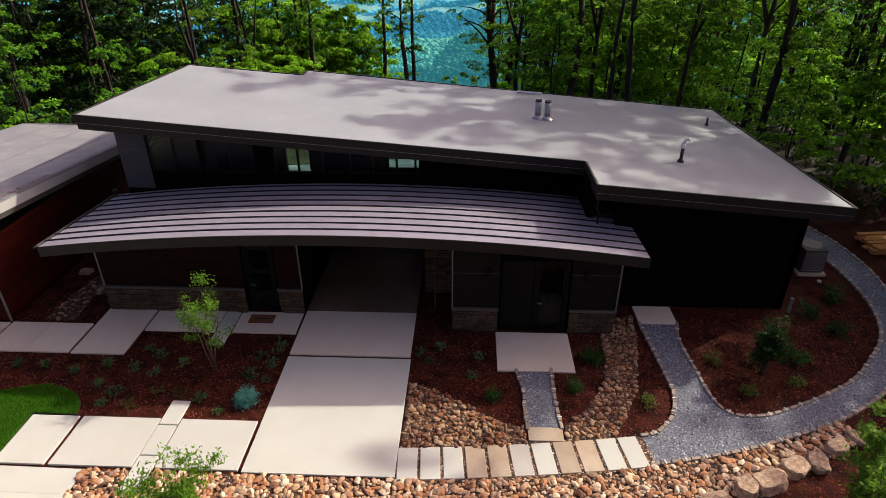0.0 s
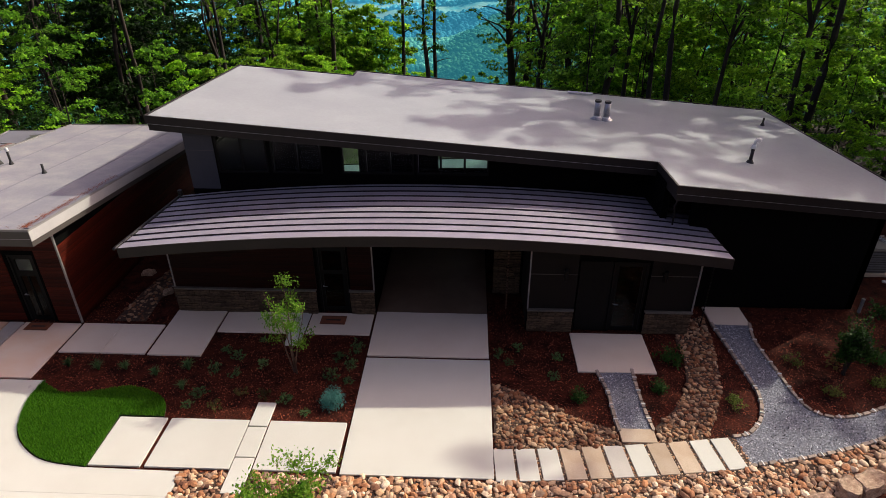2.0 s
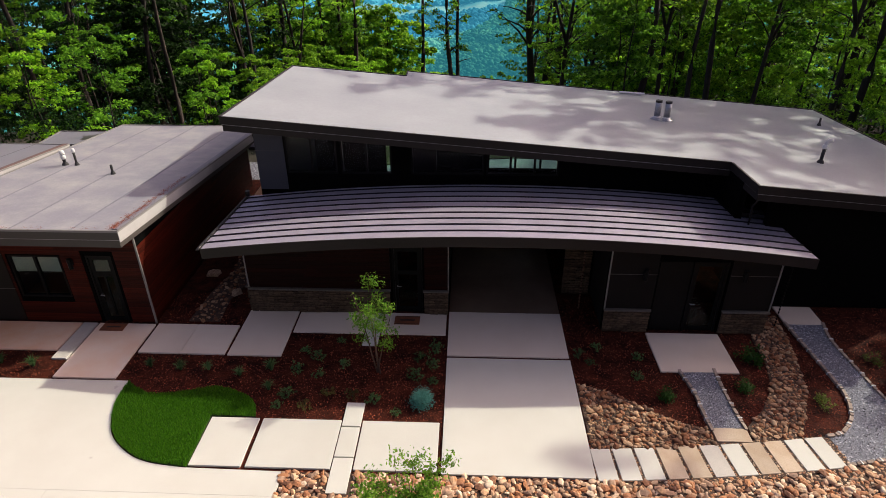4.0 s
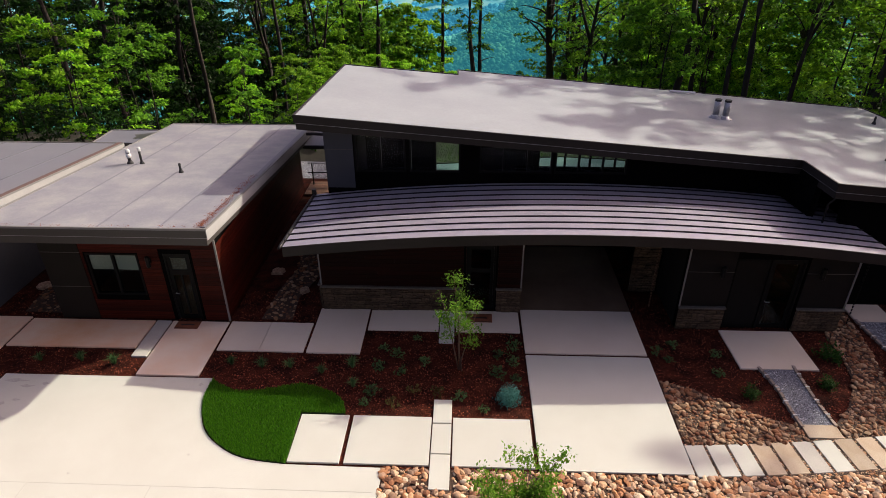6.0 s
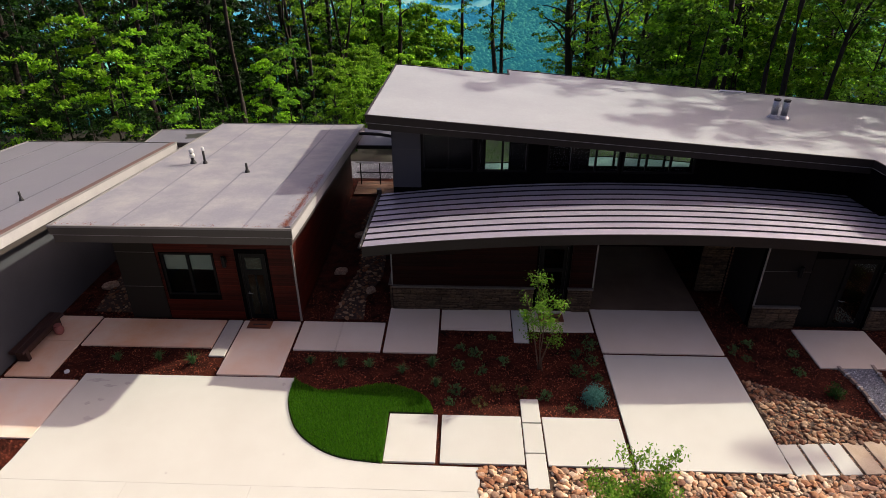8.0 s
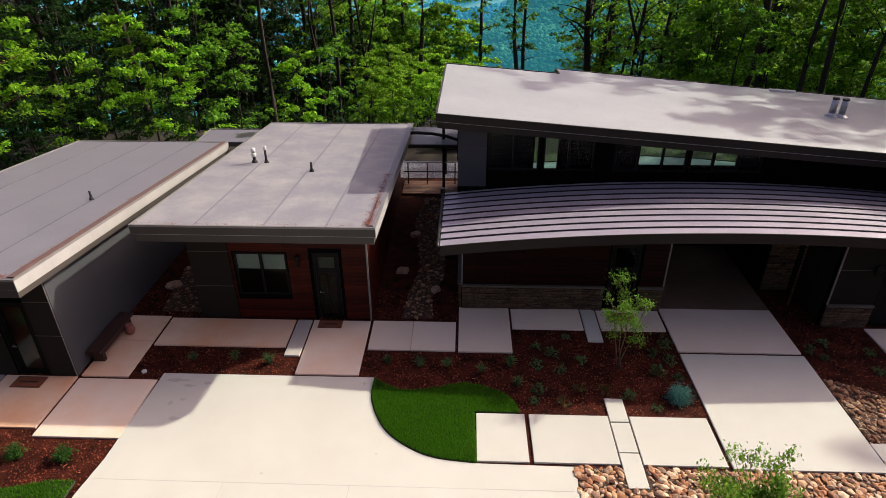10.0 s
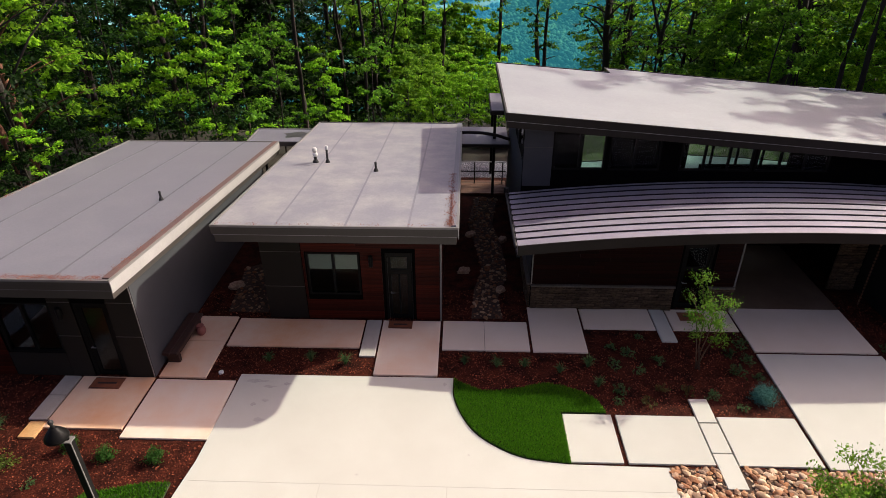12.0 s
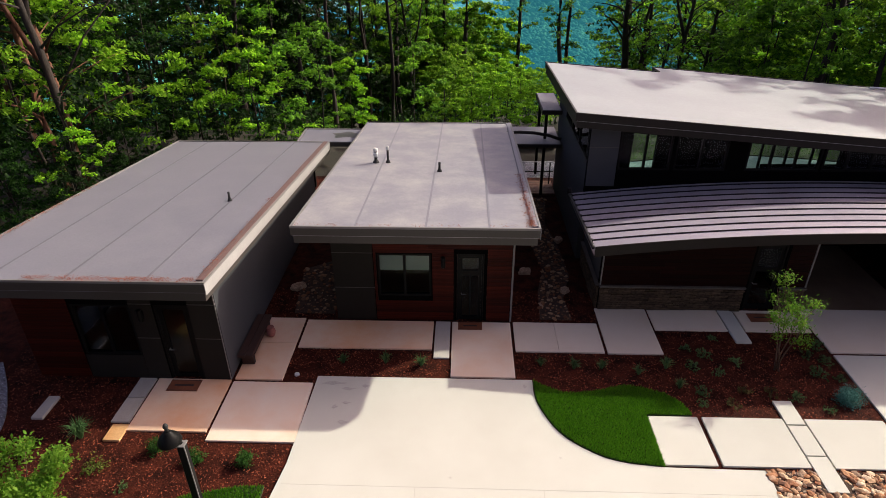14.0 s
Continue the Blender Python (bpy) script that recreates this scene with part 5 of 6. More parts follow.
for x, y, s, a, k in ((5.55, 9.0, (0.55, 0.35, 0.4), 0.3, 0), (6.35, 9.55, (0.36, 0.3, 0.38), 0.8, 1), (6.95, 9.75, (0.5, 0.33, 0.4), 0.4, 2),
                      (7.7, 10.2, (0.42, 0.3, 0.3), 0.5, 3), (8.35, 10.4, (0.38, 0.28, 0.28), 1.2, 0), (9.0, 10.85, (0.35, 0.25, 0.26), 0.2, 1), (9.7, 11.2, (0.3, 0.25, 0.22), 2.0, 2)):
    boulder(x, y, s, a, k)
for x, y, s, a, k in ((-13.75, 18.2, (0.26, 0.18, 0.2), 0.2, 1), (-12.25, 20.6, (0.24, 0.18, 0.2), 1.0, 2), (-13.5, 21.0, (0.24, 0.18, 0.2), 0.5, 3), (-21.6, 17.0, (0.34, 0.2, 0.2), 0.6, 0), (-12.5, 17.0, (0.22, 0.16, 0.18), 0.9, 1)):
    boulder(x, y, s, a, k, "grey boulder set in the shaded dry creek")


# ---- gravel paths with stone edging ----
def ribbon(points, widths):
    c = catmull([(x, y, 0) for x, y in points], 8)
    w = catmull([(a, 0, 0) for a in widths], 8)
    left, right = [], []
    for i, p in enumerate(c):
        way = (c[min(i + 1, len(c) - 1)] - c[max(i - 1, 0)]).normalized()
        side = Vector((-way.y, way.x, 0)) * w[i].x / 2
        left.append((p + side)[:2])
        right.append((p - side)[:2])
    return [tuple(p) for p in left], [tuple(p) for p in right]


EDGE_STONE = [unit_block("edging_stone", M_EDGE, 0.08, 0.04, s) for s in range(4)]


TICK = unit_block("joint", M_PVC, 0.0)


def path_of_gravel(left, right, z, label, edges):
    t = thing("gravel_path", (*left[0], z), label, "gravel path", "", "structure")
    part("gravel", prism(bmesh.new(), left + right[::-1], z - 0.06, z), M_GRAVEL, t, "blue-grey crushed gravel")
    r = random.Random(int(left[0][0] * 10))
    for line in edges:
        run, count_ = 0.0, 0
        for a, b in zip(line, line[1:]):
            a, b = Vector(a), Vector(b)
            d = (b - a).length
            while run < d:
                p = a + (b - a) * (run / d)
                turn = math.atan2(b.y - a.y, b.x - a.x)
                piece("edging_stone", r.choice(EDGE_STONE), t, (p.x, p.y, z), (r.uniform(0.2, 0.25), r.uniform(0.085, 0.1), 0.085), (r.uniform(-0.03, 0.03), r.uniform(-0.03, 0.03), turn))
                count_ += 1
                if count_ % 2 == 0:
                    piece("joint", TICK, t, (p.x, p.y, z + 0.012), (0.028, 0.12, 0.096), (0, 0, turn))
                run += 0.26
            run -= d
    rng = np.random.default_rng(17)
    poly = left + right[::-1]
    lo, hi = np.min(poly, 0), np.max(poly, 0)
    area = (hi - lo).prod()
    pts = [p for p in rng.uniform(lo, hi, (int(area * 520), 2)) if inside(p[0], p[1], poly)]
    verts, faces = leaf_cards(rng, [(x - left[0][0], y - left[0][1], 0.006) for x, y in pts], 1, 0.001, 0.026, 0.5, 0.5)
    ob = from_arrays("pebbles", verts.tolist(), faces.tolist(), M_PEBBLE, t)
    tagged(ob, "", "", "", "stuff")


l, r = ribbon([(1.95, 13.4), (2.0, 12.6), (2.0, 11.9), (2.03, 11.27)], [0.98, 0.82, 0.84, 0.86])
path_of_gravel(l, r, -0.012, "short grey gravel path with stone edging", [l, r])


def flow(points):
    return [tuple(p)[:2] for p in catmull([(x, y, 0) for x, y in points], 6)]


branch = flow([(5.47, 15.8), (5.55, 14.6), (5.62, 13.4), (5.62, 12.6), (5.35, 11.8), (4.85, 11.25), (4.42, 11.1)])
outer = flow([(4.5, 10.2), (6.4, 10.62), (8.1, 11.2), (9.8, 11.95), (11.4, 13.0), (12.9, 14.6), (13.8, 16.4), (14.4, 18.4), (14.5, 20.2), (14.2, 22.0), (13.3, 24.2), (12.0, 26.0)])
inner = flow([(6.62, 15.8), (6.46, 15.0), (6.52, 13.6), (6.58, 12.7), (6.75, 12.12), (7.25, 11.87), (8.3, 12.1), (10.49, 13.21), (11.8, 14.4), (12.75, 15.6), (13.3, 17.2), (13.4, 19.0), (13.2, 20.9), (12.4, 23.0), (11.0, 25.3)])
path_of_gravel(branch + outer, inner, -0.014, "curving blue-grey gravel path with stone edging", [branch, outer, inner])
l4, r4 = ribbon([(-29.6, 12.6), (-28.8, 11.5), (-28.1, 10.2), (-27.9, 8.5)], [0.8, 0.9, 1.0, 1.1])
path_of_gravel(l4, r4, -0.016, "grey gravel path beside the studio", [])
slab("paver", -27.05, -26.75, 10.65, 11.45, M_GREYSTONE, "grey stone bar edging the gravel", 0.03)


# ---- mulch chips ----
def chips():
    rng = np.random.default_rng(21)
    p = rng.uniform((-29, 8.3), (14.5, 17), (100000, 2))
    verts, faces = leaf_cards(rng, [(x, y, -0.04) for x, y in p], 1, 0.003, 0.024, 1.0, 0.4)
    ob = from_arrays("mulch_chips", verts.tolist(), faces.tolist(), M_CHIP)
    tagged(ob, "loose red-brown bark chips on the beds", "mulch", "", "stuff")


chips()

# ---- lawn ----
LAWN_EDGE = [(-10.05, 11.24), (-10.25, 11.75), (-10.75, 12.1), (-11.5, 12.3), (-12.3, 12.08), (-13.2, 11.98), (-13.98, 12.4)]
LAWN = [(x + 0.03, y + 0.02) for x, y in curve] + [(-11.22, 11.24)] + [tuple(p)[:2] for p in catmull([(x, y, 0) for x, y in LAWN_EDGE], 5)]
FRONT_LAWN = [(-20.42, 8.75), (-21.0, 8.72), (-22.2, 8.4), (-23.0, 7.6), (-23.4, 6.0), (-20.4, 6.0)]


def lawn(outline, count, seed, label):
    low = prism(bmesh.new(), outline, -0.06, 0.004)
    ob = setting("lawn", low, M_SOIL, label, "lawn")
    rng = np.random.default_rng(seed)
    lo, hi = np.min(outline, 0), np.max(outline, 0)
    pts = [p for p in rng.uniform(lo, hi, (count, 2)) if inside(p[0], p[1], outline)]
    c = np.array([(x, y, 0.0) for x, y in pts])
    n = len(c)
    a, h = rng.uniform(0, 6.28, n), rng.uniform(0.05, 0.1, n)
    side = np.stack([np.cos(a), np.sin(a), np.zeros(n)], 1) * 0.012
    bend = np.stack([np.cos(a + 1.2), np.sin(a + 1.2), np.zeros(n)], 1) * rng.uniform(0.0, 0.05, (n, 1))
    tip = c + bend + np.stack([np.zeros(n), np.zeros(n), h], 1)
    verts = np.stack([c - side, c + side, tip], 1).reshape(-1, 3)
    blades = from_arrays("grass", verts.tolist(), np.arange(3 * n).reshape(-1, 3).tolist(), M_GRASS)
    tagged(blades, "short bright green mown grass blades", "grass", "", "stuff")


lawn(LAWN, 60000, 31, "small kidney-shaped green lawn beside the driveway")
lawn(FRONT_LAWN, 20000, 32, "strip of green lawn beside the driveway")


# ---- planting ----
def blob_plant(seed, radius, height, leaves, leaf, material, up=0.7):
    rng = np.random.default_rng(seed)
    d = rng.normal(size=(max(4, leaves // 6), 3))
    d /= np.linalg.norm(d, axis=1)[:, None]
    d[:, 2] = np.abs(d[:, 2])
    c = d * np.array([radius, radius, height]) * rng.uniform(0.55, 1.0, (len(d), 1)) * (1 + 0.25 * rng.normal(size=(len(d), 1)))
    c[:, 2] = np.abs(c[:, 2]) + 0.03
    verts, faces = leaf_cards(rng, c.tolist(), 6, radius * 0.14, leaf, 0.9, up)
    me = bpy.data.meshes.new("foliage")
    me.from_pydata(verts.tolist(), [], faces.tolist())
    me.materials.append(material)
    return me


def tuft(seed, count, height, material, wide=0.35):
    """Long narrow blades that spring from one root and arch over."""
    rng = np.random.default_rng(seed)
    verts, faces = [], []
    for i in range(count):
        a, h, o = rng.uniform(0, 6.28), height * rng.uniform(0.6, 1.1), wide * rng.uniform(0.2, 1.0)
        d = np.array([math.cos(a), math.sin(a), 0])
        s = np.array([-d[1], d[0], 0]) * 0.009
        p = [d * 0.04 * rng.random(), d * o * 0.45 + np.array([0, 0, h * 0.75]), d * o + np.array([0, 0, h * rng.uniform(0.6, 1.0)])]
        k = len(verts)
        verts += [p[0] - s, p[0] + s, p[1] - s, p[1] + s, p[2]]
        faces += [(k, k + 1, k + 3, k + 2), (k + 2, k + 3, k + 4)]
    me = bpy.data.meshes.new("foliage")
    me.from_pydata([tuple(v) for v in verts], [], faces)
    me.materials.append(material)
    return me


STEMS = finish("stem", tube(bmesh.new(), [(0, 0, -0.05), (0.01, 0.0, 0.06), (0.02, 0.015, 0.14), (0.01, 0.03, 0.22)], [0.014, 0.011, 0.008, 0.003], 6), M_BARK)
FOLIAGE = {
    "tuft": [tuft(s, 90, 0.42, M_GRASSY) for s in (1, 2)],
    "low": [blob_plant(s, 0.2, 0.2, 150, 0.035, M_GRASSY) for s in (3, 4)],
    "globe": [blob_plant(s, 0.21, 0.33, 900, 0.024, M_SHRUB) for s in (5, 6)],
    "loose": [blob_plant(s, 0.32, 0.4, 300, 0.035, M_OLIVE) for s in (7, 8)],
    "blue": [blob_plant(9, 0.29, 0.38, 3200, 0.02, M_BLUE)],
    "dark": [blob_plant(s, 0.34, 0.42, 420, 0.045, M_SHRUB) for s in (10, 11)],
    "bronze": [blob_plant(12, 0.16, 0.16, 120, 0.035, M_BRONZE)],
}
WORDS = {"tuft": ("ornamental_grass", "grey-green tuft of ornamental grass in mulch", "grass tuft"), "low": ("perennial", "small pale green perennial in dark mulch", "plant"),
         "globe": ("round_shrub", "small clipped round green shrub in mulch", "shrub"), "loose": ("loose_shrub", "loose light green shrub in mulch", "shrub"),
         "blue": ("dwarf_spruce", "rounded blue-green dwarf spruce by the walk", "shrub"), "dark": ("dark_shrub", "dark green shrub in the shaded bed", "shrub"),
         "bronze": ("perennial", "small bronze-leaved perennial in mulch", "plant")}
rp = random.Random(77)


def plant(kind, x, y, scale=1.0):
    name, label, category = WORDS[kind]
    t = thing(name, (x, y, -0.05), label, category, category + "s in the beds")
    t.rotation_euler, t.scale = (0, 0, rp.uniform(0, 6.28)), (scale, scale, scale * rp.uniform(0.9, 1.1))
    for n, me in (("foliage", rp.choice(FOLIAGE[kind])), ("stem", STEMS)):
        ob = new(n, me)
        ob.parent = t


for x, y in ((-17.14, 13.05), (-18.16, 13.14), (-19.38, 13.11), (-13.71, 13.14), (-12.79, 13.04), (-11.99, 13.07), (-11.01, 12.85), (-10.18, 13.12), (-10.03, 12.31), (-25.43, 10.1)):
    plant("tuft", x, y, 1.3 if x < -25 else rp.uniform(0.7, 0.95))
for x, y in ((-9.43, 13.14), (-8.75, 12.92), (-9.37, 13.95), (-8.95, 13.7), (-8.13, 13.38), (-8.42, 14.5), (-5.96, 13.75), (-6.03, 12.95), (-5.56, 13.46), (-5.53, 12.73), (-5.5, 14.19), (-9.49, 12.1), (-7.08, 11.95), (-6.43, 11.5), (-9.63, 11.67), (-1.03, 13.71), (-1.3, 14.08), (0.19, 13.14), (-0.74, 14.4), (0.4, 14.0), (-23.63, 8.62)):
    plant("low", x, y, rp.uniform(0.6, 1.1))
for x, y in ((-8.35, 12.18), (-7.67, 12.1), (-8.85, 11.65)):
    plant("bronze", x, y, 1.1)
plant("blue", -5.78, 11.9, 1.0)
for x, y in ((0.77, 12.3), (3.0, 12.72), (-23.31, 9.74), (-21.08, 9.42), (-22.28, 9.43)):
    plant("globe", x, y, 1.0)
for x, y in ((-24.53, 9.1), (4.89, 12.25), (7.65, 12.8), (9.1, 13.2), (7.11, 14.03)):
    plant("loose", x, y, 0.8)
for x, y in ((3.69, 13.95), (9.62, 14.2), (11.37, 15.6), (12.14, 17.45), (10.93, 16.45)):
    plant("dark", x, y, 1.0)


def multi_stem(name, at, height, stems, leaves, leaf, material, bark, seed, label, wide=0.55):
    """A small tree or tall bush of several slender stems with leaves along them."""
    rnd_, rng = random.Random(seed), np.random.default_rng(seed)
    t = thing(name, at, label, "tree" if height > 2 else "shrub")
    bm, centres = bmesh.new(), []
    for i in range(stems):
        a = 2 * math.pi * i / stems + rnd_.uniform(-0.4, 0.4)
        lean = wide * rnd_.uniform(0.3, 1.0)
        h = height * rnd_.uniform(0.72, 1.0)
        pts = [Vector((math.cos(a) * lean * s ** 1.3, math.sin(a) * lean * s ** 1.3, h * s)) for s in (0, 0.25, 0.5, 0.75, 1)]
        pts = [p + Vector((rnd_.gauss(0, 0.03), rnd_.gauss(0, 0.03), 0)) for p in pts]
        tube(bm, pts, [0.026, 0.02, 0.014, 0.009, 0.004], 6)
        for k in range(9):
            s = rnd_.uniform(0.42, 1.0)
            p = Vector((math.cos(a) * lean * s ** 1.3, math.sin(a) * lean * s ** 1.3, h * s))
            b = rnd_.uniform(0, 6.28)
            q = p + Vector((math.cos(b), math.sin(b), rnd_.uniform(0, 0.6))) * rnd_.uniform(0.15, 0.45) * (1.2 - s * 0.6)
            tube(bm, [p, p.lerp(q, 0.5), q], [0.008, 0.005, 0.002], 4)
            centres += [p.lerp(q, 0.5), q, q + Vector((0, 0, 0.08))]
    base = Vector(at)
    bmesh.ops.translate(bm, verts=bm.verts, vec=base)
    part("trunk", bm, bark, t, "", True)
    verts, faces = leaf_cards(rng, [tuple(c) for c in centres], max(2, leaves // len(centres)), 0.085, leaf, 0.9, 0.8)
    from_arrays("crown", verts.tolist(), faces.tolist(), material, t)
    return t


multi_stem("young_birch", (-7.1, 13.15, -0.05), 2.95, 4, 2100, 0.037, M_FRESH, M_BIRCH, 3, "young multi-stemmed tree with fresh green leaves in mulch", 0.85)
multi_stem("sapling", (-5.75, 7.25, -0.05), 1.85, 26, 14000, 0.038, M_FRESH, M_BIRCH, 4, "bushy light green sapling beside the rock bed", 1.3)
multi_stem("sapling", (8.15, 8.3, -0.1), 3.1, 12, 11000, 0.046, M_FRESH, M_BIRCH, 5, "leafy light green sapling beside the boulders", 1.3)
multi_stem("sapling", (-24.3, 6.9, -0.1), 3.3, 9, 7000, 0.046, M_FRESH, M_BIRCH, 6, "leafy bright green sapling at the lawn's edge", 1.0)
# weeping evergreen
multi_stem("weeping_evergreen", (8.35, 13.6, -0.05), 1.75, 7, 4200, 0.042, M_LEAF_DEEP, M_BARK, 9, "dark green irregular evergreen shrub in mulch", 0.36)
plant("bronze", 8.3, 14.0, 1.6)


# ---- roof fittings ----
def pipe(x, y, f, h, r, cap, label, band=True, group="roof vents"):
    z = f(x, y)
    t = thing("vent_pipe", (x, y, z), label, "vent pipe", group)
    part("boot", tube(bmesh.new(), [(x, y, z - 0.02), (x, y, z + 0.03), (x, y, z + 0.1), (x, y, z + 0.11)], [r * 2.3, r * 2.0, r * 1.25, r * 1.05], 14), M_RUBBER if cap is M_PVC else M_STEEL, t, "", True)
    part("pipe", tube(bmesh.new(), [(x, y, z + 0.08), (x, y, z + h)], [r, r], 14), M_STEEL if cap is M_STEEL else M_RUBBER, t, "", True)
    if band:
        part("cap", tube(bmesh.new(), [(x, y, z + h - 0.02), (x, y, z + h - 0.01), (x, y, z + h + 0.09), (x, y, z + h + 0.12), (x, y, z + h + 0.13)], [r * 1.05, r * 1.5, r * 1.5, r * 1.1, r * 0.3], 14), cap, t, "", True)
    return t


for x, y in ((2.62, 23.1), (2.98, 23.05)):
    t = pipe(x, y, roof_h, 0.72, 0.12, M_STEEL, "shiny double-wall metal flue with a storm collar", False, group="metal flues")
    z = roof_h(x, y)
    part("collar", tube(bmesh.new(), [(x, y, z + 0.1), (x, y, z + 0.14)], [0.15, 0.122], 14), M_PVC, t)
    for up in (0.66,):
        part("band", tube(bmesh.new(), [(x, y, z + up), (x, y, z + up + 0.075)], [0.124, 0.124], 14), M_RUBBER, t)
t = pipe(6.94, 19.13, roof_h, 0.5, 0.055, M_PVC, "tall black plumbing vent with pale bent cap")
z = roof_h(6.94, 19.13)
part("elbow", tube(bmesh.new(), [(6.94, 19.13, z + 0.55), (6.95, 19.13, z + 0.7), (7.02, 19.13, z + 0.78), (7.12, 19.13, z + 0.76)], [0.05, 0.055, 0.06, 0.06], 10), M_PVC, t, "", True)
pipe(9.63, 24.48, roof_h, 0.32, 0.04, M_PVC, "short black plumbing vent", False)
t = pipe(-19.1, 19.8, roof_m, 0.42, 0.055, M_PVC, "black plumbing vent with a white air cap")
z = roof_m(-19.1, 19.8)
part("bulb", tube(bmesh.new(), [(-19.1, 19.8, z + 0.22), (-19.1, 19.8, z + 0.26), (-19.1, 19.8, z + 0.34), (-19.1, 19.8, z + 0.38)], [0.056, 0.09, 0.09, 0.056], 14), M_PVC, t, "white bulb cap", True)
pipe(-18.67, 19.8, roof_m, 0.5, 0.04, M_PVC, "slim black plumbing vent with pale collar")
pipe(-16.8, 18.8, roof_m, 0.33, 0.04, M_PVC, "short black plumbing vent", False)
pipe(-23.19, 16.39, roof_l, 0.3, 0.035, M_PVC, "short black plumbing vent", False)
t = thing("roof_board", (2.6, 27.3, roof_h(2.6, 27.3)), "pale length of timber lying at the roof's back edge", "board")
part("board", tube(bmesh.new(), [(2.1, 27.35, roof_h(2.1, 27.35) + 0.05), (3.2, 27.2, roof_h(3.2, 27.2) + 0.1)], [0.05, 0.05], 4), M_PVC, t)

# membrane laps: low welded strips along the roofs
for parent, f, xs, y0, y1 in ((guest, roof_m, (-18.9, -17.0, -15.3), 13.8, 26.0), (studio, roof_l, (-26.9, -25.1, -23.2), 10.85, 24.0)):
    for x in xs:
        part("membrane_lap", prism(bmesh.new(), [(x, y0), (x + 0.06, y0), (x + 0.08, y1), (x + 0.02, y1)], lowered(f, 0.01), lowered(f, -0.006)), M_LAP if parent is studio else M_MEMBRANE_OLD, parent)
# studio's inner edge is a raised red-brown curb
M_CURB = mat("brown_curb", (0.10, 0.055, 0.05), (0.14, 0.08, 0.07), 2, 30, 0.7, 0.05)
part("curb", prism(bmesh.new(), [(-21.98, 10.9), (-21.8, 10.9), (-21.74, 24.0), (-21.92, 24.0)], lowered(roof_l, 0.02), lowered(roof_l, -0.045)), M_CURB, studio, "red-brown roof curb")
part("curb", prism(bmesh.new(), [(-14.14, 13.9), (-13.99, 13.9), (-13.96, 26.0), (-14.11, 26.0)], lowered(roof_m, 0.02), lowered(roof_m, -0.04)), M_MEMBRANE_OLD, guest, "low roof curb")


def debris(parent, spots, seed, spread):
    """Fallen red catkins and leaf bits caught along the roof's edge."""
    rng = np.random.default_rng(seed)
    verts, faces = leaf_cards(rng, spots, 14, spread, 0.014, 0.12, 0.3)
    base = origin[parent]
    verts = verts - np.array(base)
    ob = from_arrays("leaf_debris", verts.tolist(), faces.tolist(), M_DEBRIS, parent)
    tagged(ob, "fallen red-brown catkins along the roof edge", "", "", "stuff")


rd = random.Random(9)
spots_m = [(-14.1 - abs(rd.gauss(0, 0.06)), 13.95 + 4.5 * rd.random() ** 1.6, 0) for _ in range(150)] + [(-20.5 + 6.4 * rd.random(), 13.87, 0) for _ in range(26)]
debris(guest, [(x, y, roof_m(x, y) + 0.05) for x, y, _ in spots_m], 1, 0.05)
spots_l = [(-26 + 4 * rd.random() ** 0.8, 10.86 + abs(rd.gauss(0, 0.03)), 0) for _ in range(150)] + [(-21.95, 11 + 6 * rd.random(), 0) for _ in range(30)] + [(-28.2, 12 + 6 * rd.random() ** 1.5, 0) for _ in range(110)]
debris(studio, [(x, y, roof_l(x, y) + 0.05) for x, y, _ in spots_l], 2, 0.05)

# ---- covered links between the houses ----
link = thing("breezeway", (-12.9, 25.6, 0), "timber deck link with an arched dark canopy and rail", "breezeway")
for i in range(9):
    y = 24.95 + i * 0.16
    board(link, -14.4, -11.85, y, y + 0.145, 0.02, 0.06, M_DECK)
part("beam", a_box(-14.4, -11.85, 24.9, 24.95, -0.3, 0.06), M_DECK, link)
part("canopy", a_box(-14.0, -11.85, 24.2, 26.6, 2.48, 2.62, bevel=0.02), M_FASCIA, link, "flat dark canopy")
part("canopy_skin", a_box(-13.95, -11.9, 24.25, 26.55, 2.62, 2.64), M_MEMBRANE_OLD, link)
part("arch_beam", tube(bmesh.new(), [(-14.2, 24.6, 3.0), (-13.6, 24.6, 3.03), (-13.0, 24.6, 3.0), (-12.4, 24.6, 2.9), (-11.85, 24.6, 2.72)], [0.07] * 5, 8), M_FASCIA, link, "curved dark beam", True)
for x in (-14.2, -13.3, -12.0):
    part("post", a_box(x - 0.025, x + 0.025, 26.0, 26.05, 0.0, 1.12), M_FRAME, link)
for z in (0.65, 1.12):
    part("rail", a_box(-14.4, -11.85, 26.0, 26.04, z, z + 0.04), M_STEEL if z > 1 else M_FRAME, link)
link2 = thing("breezeway", (-21.0, 24.6, 0), "flat membrane roof linking studio and guest house", "breezeway")
part("canopy", a_box(-23.05, -20.0, 24.07, 25.72, 2.52, 2.715, bevel=0.015), M_FASCIA_LIGHT, link2)
part("canopy_skin", a_box(-23.02, -20.03, 24.09, 25.69, 2.715, 2.735), M_MEMBRANE_OLD, link2, "taupe membrane flush with the studio's roof")
part("edge", a_box(-23.1, -23.05, 24.07, 25.74, 2.6, 2.76), M_TRIM, link2)
part("edge", a_box(-23.05, -20.0, 25.72, 25.76, 2.6, 2.76), M_TRIM, link2)
M_STAIN = mat("wet_stain", (0.03, 0.032, 0.03), (0.06, 0.06, 0.055), 3, 20, 0.4, 0.05)
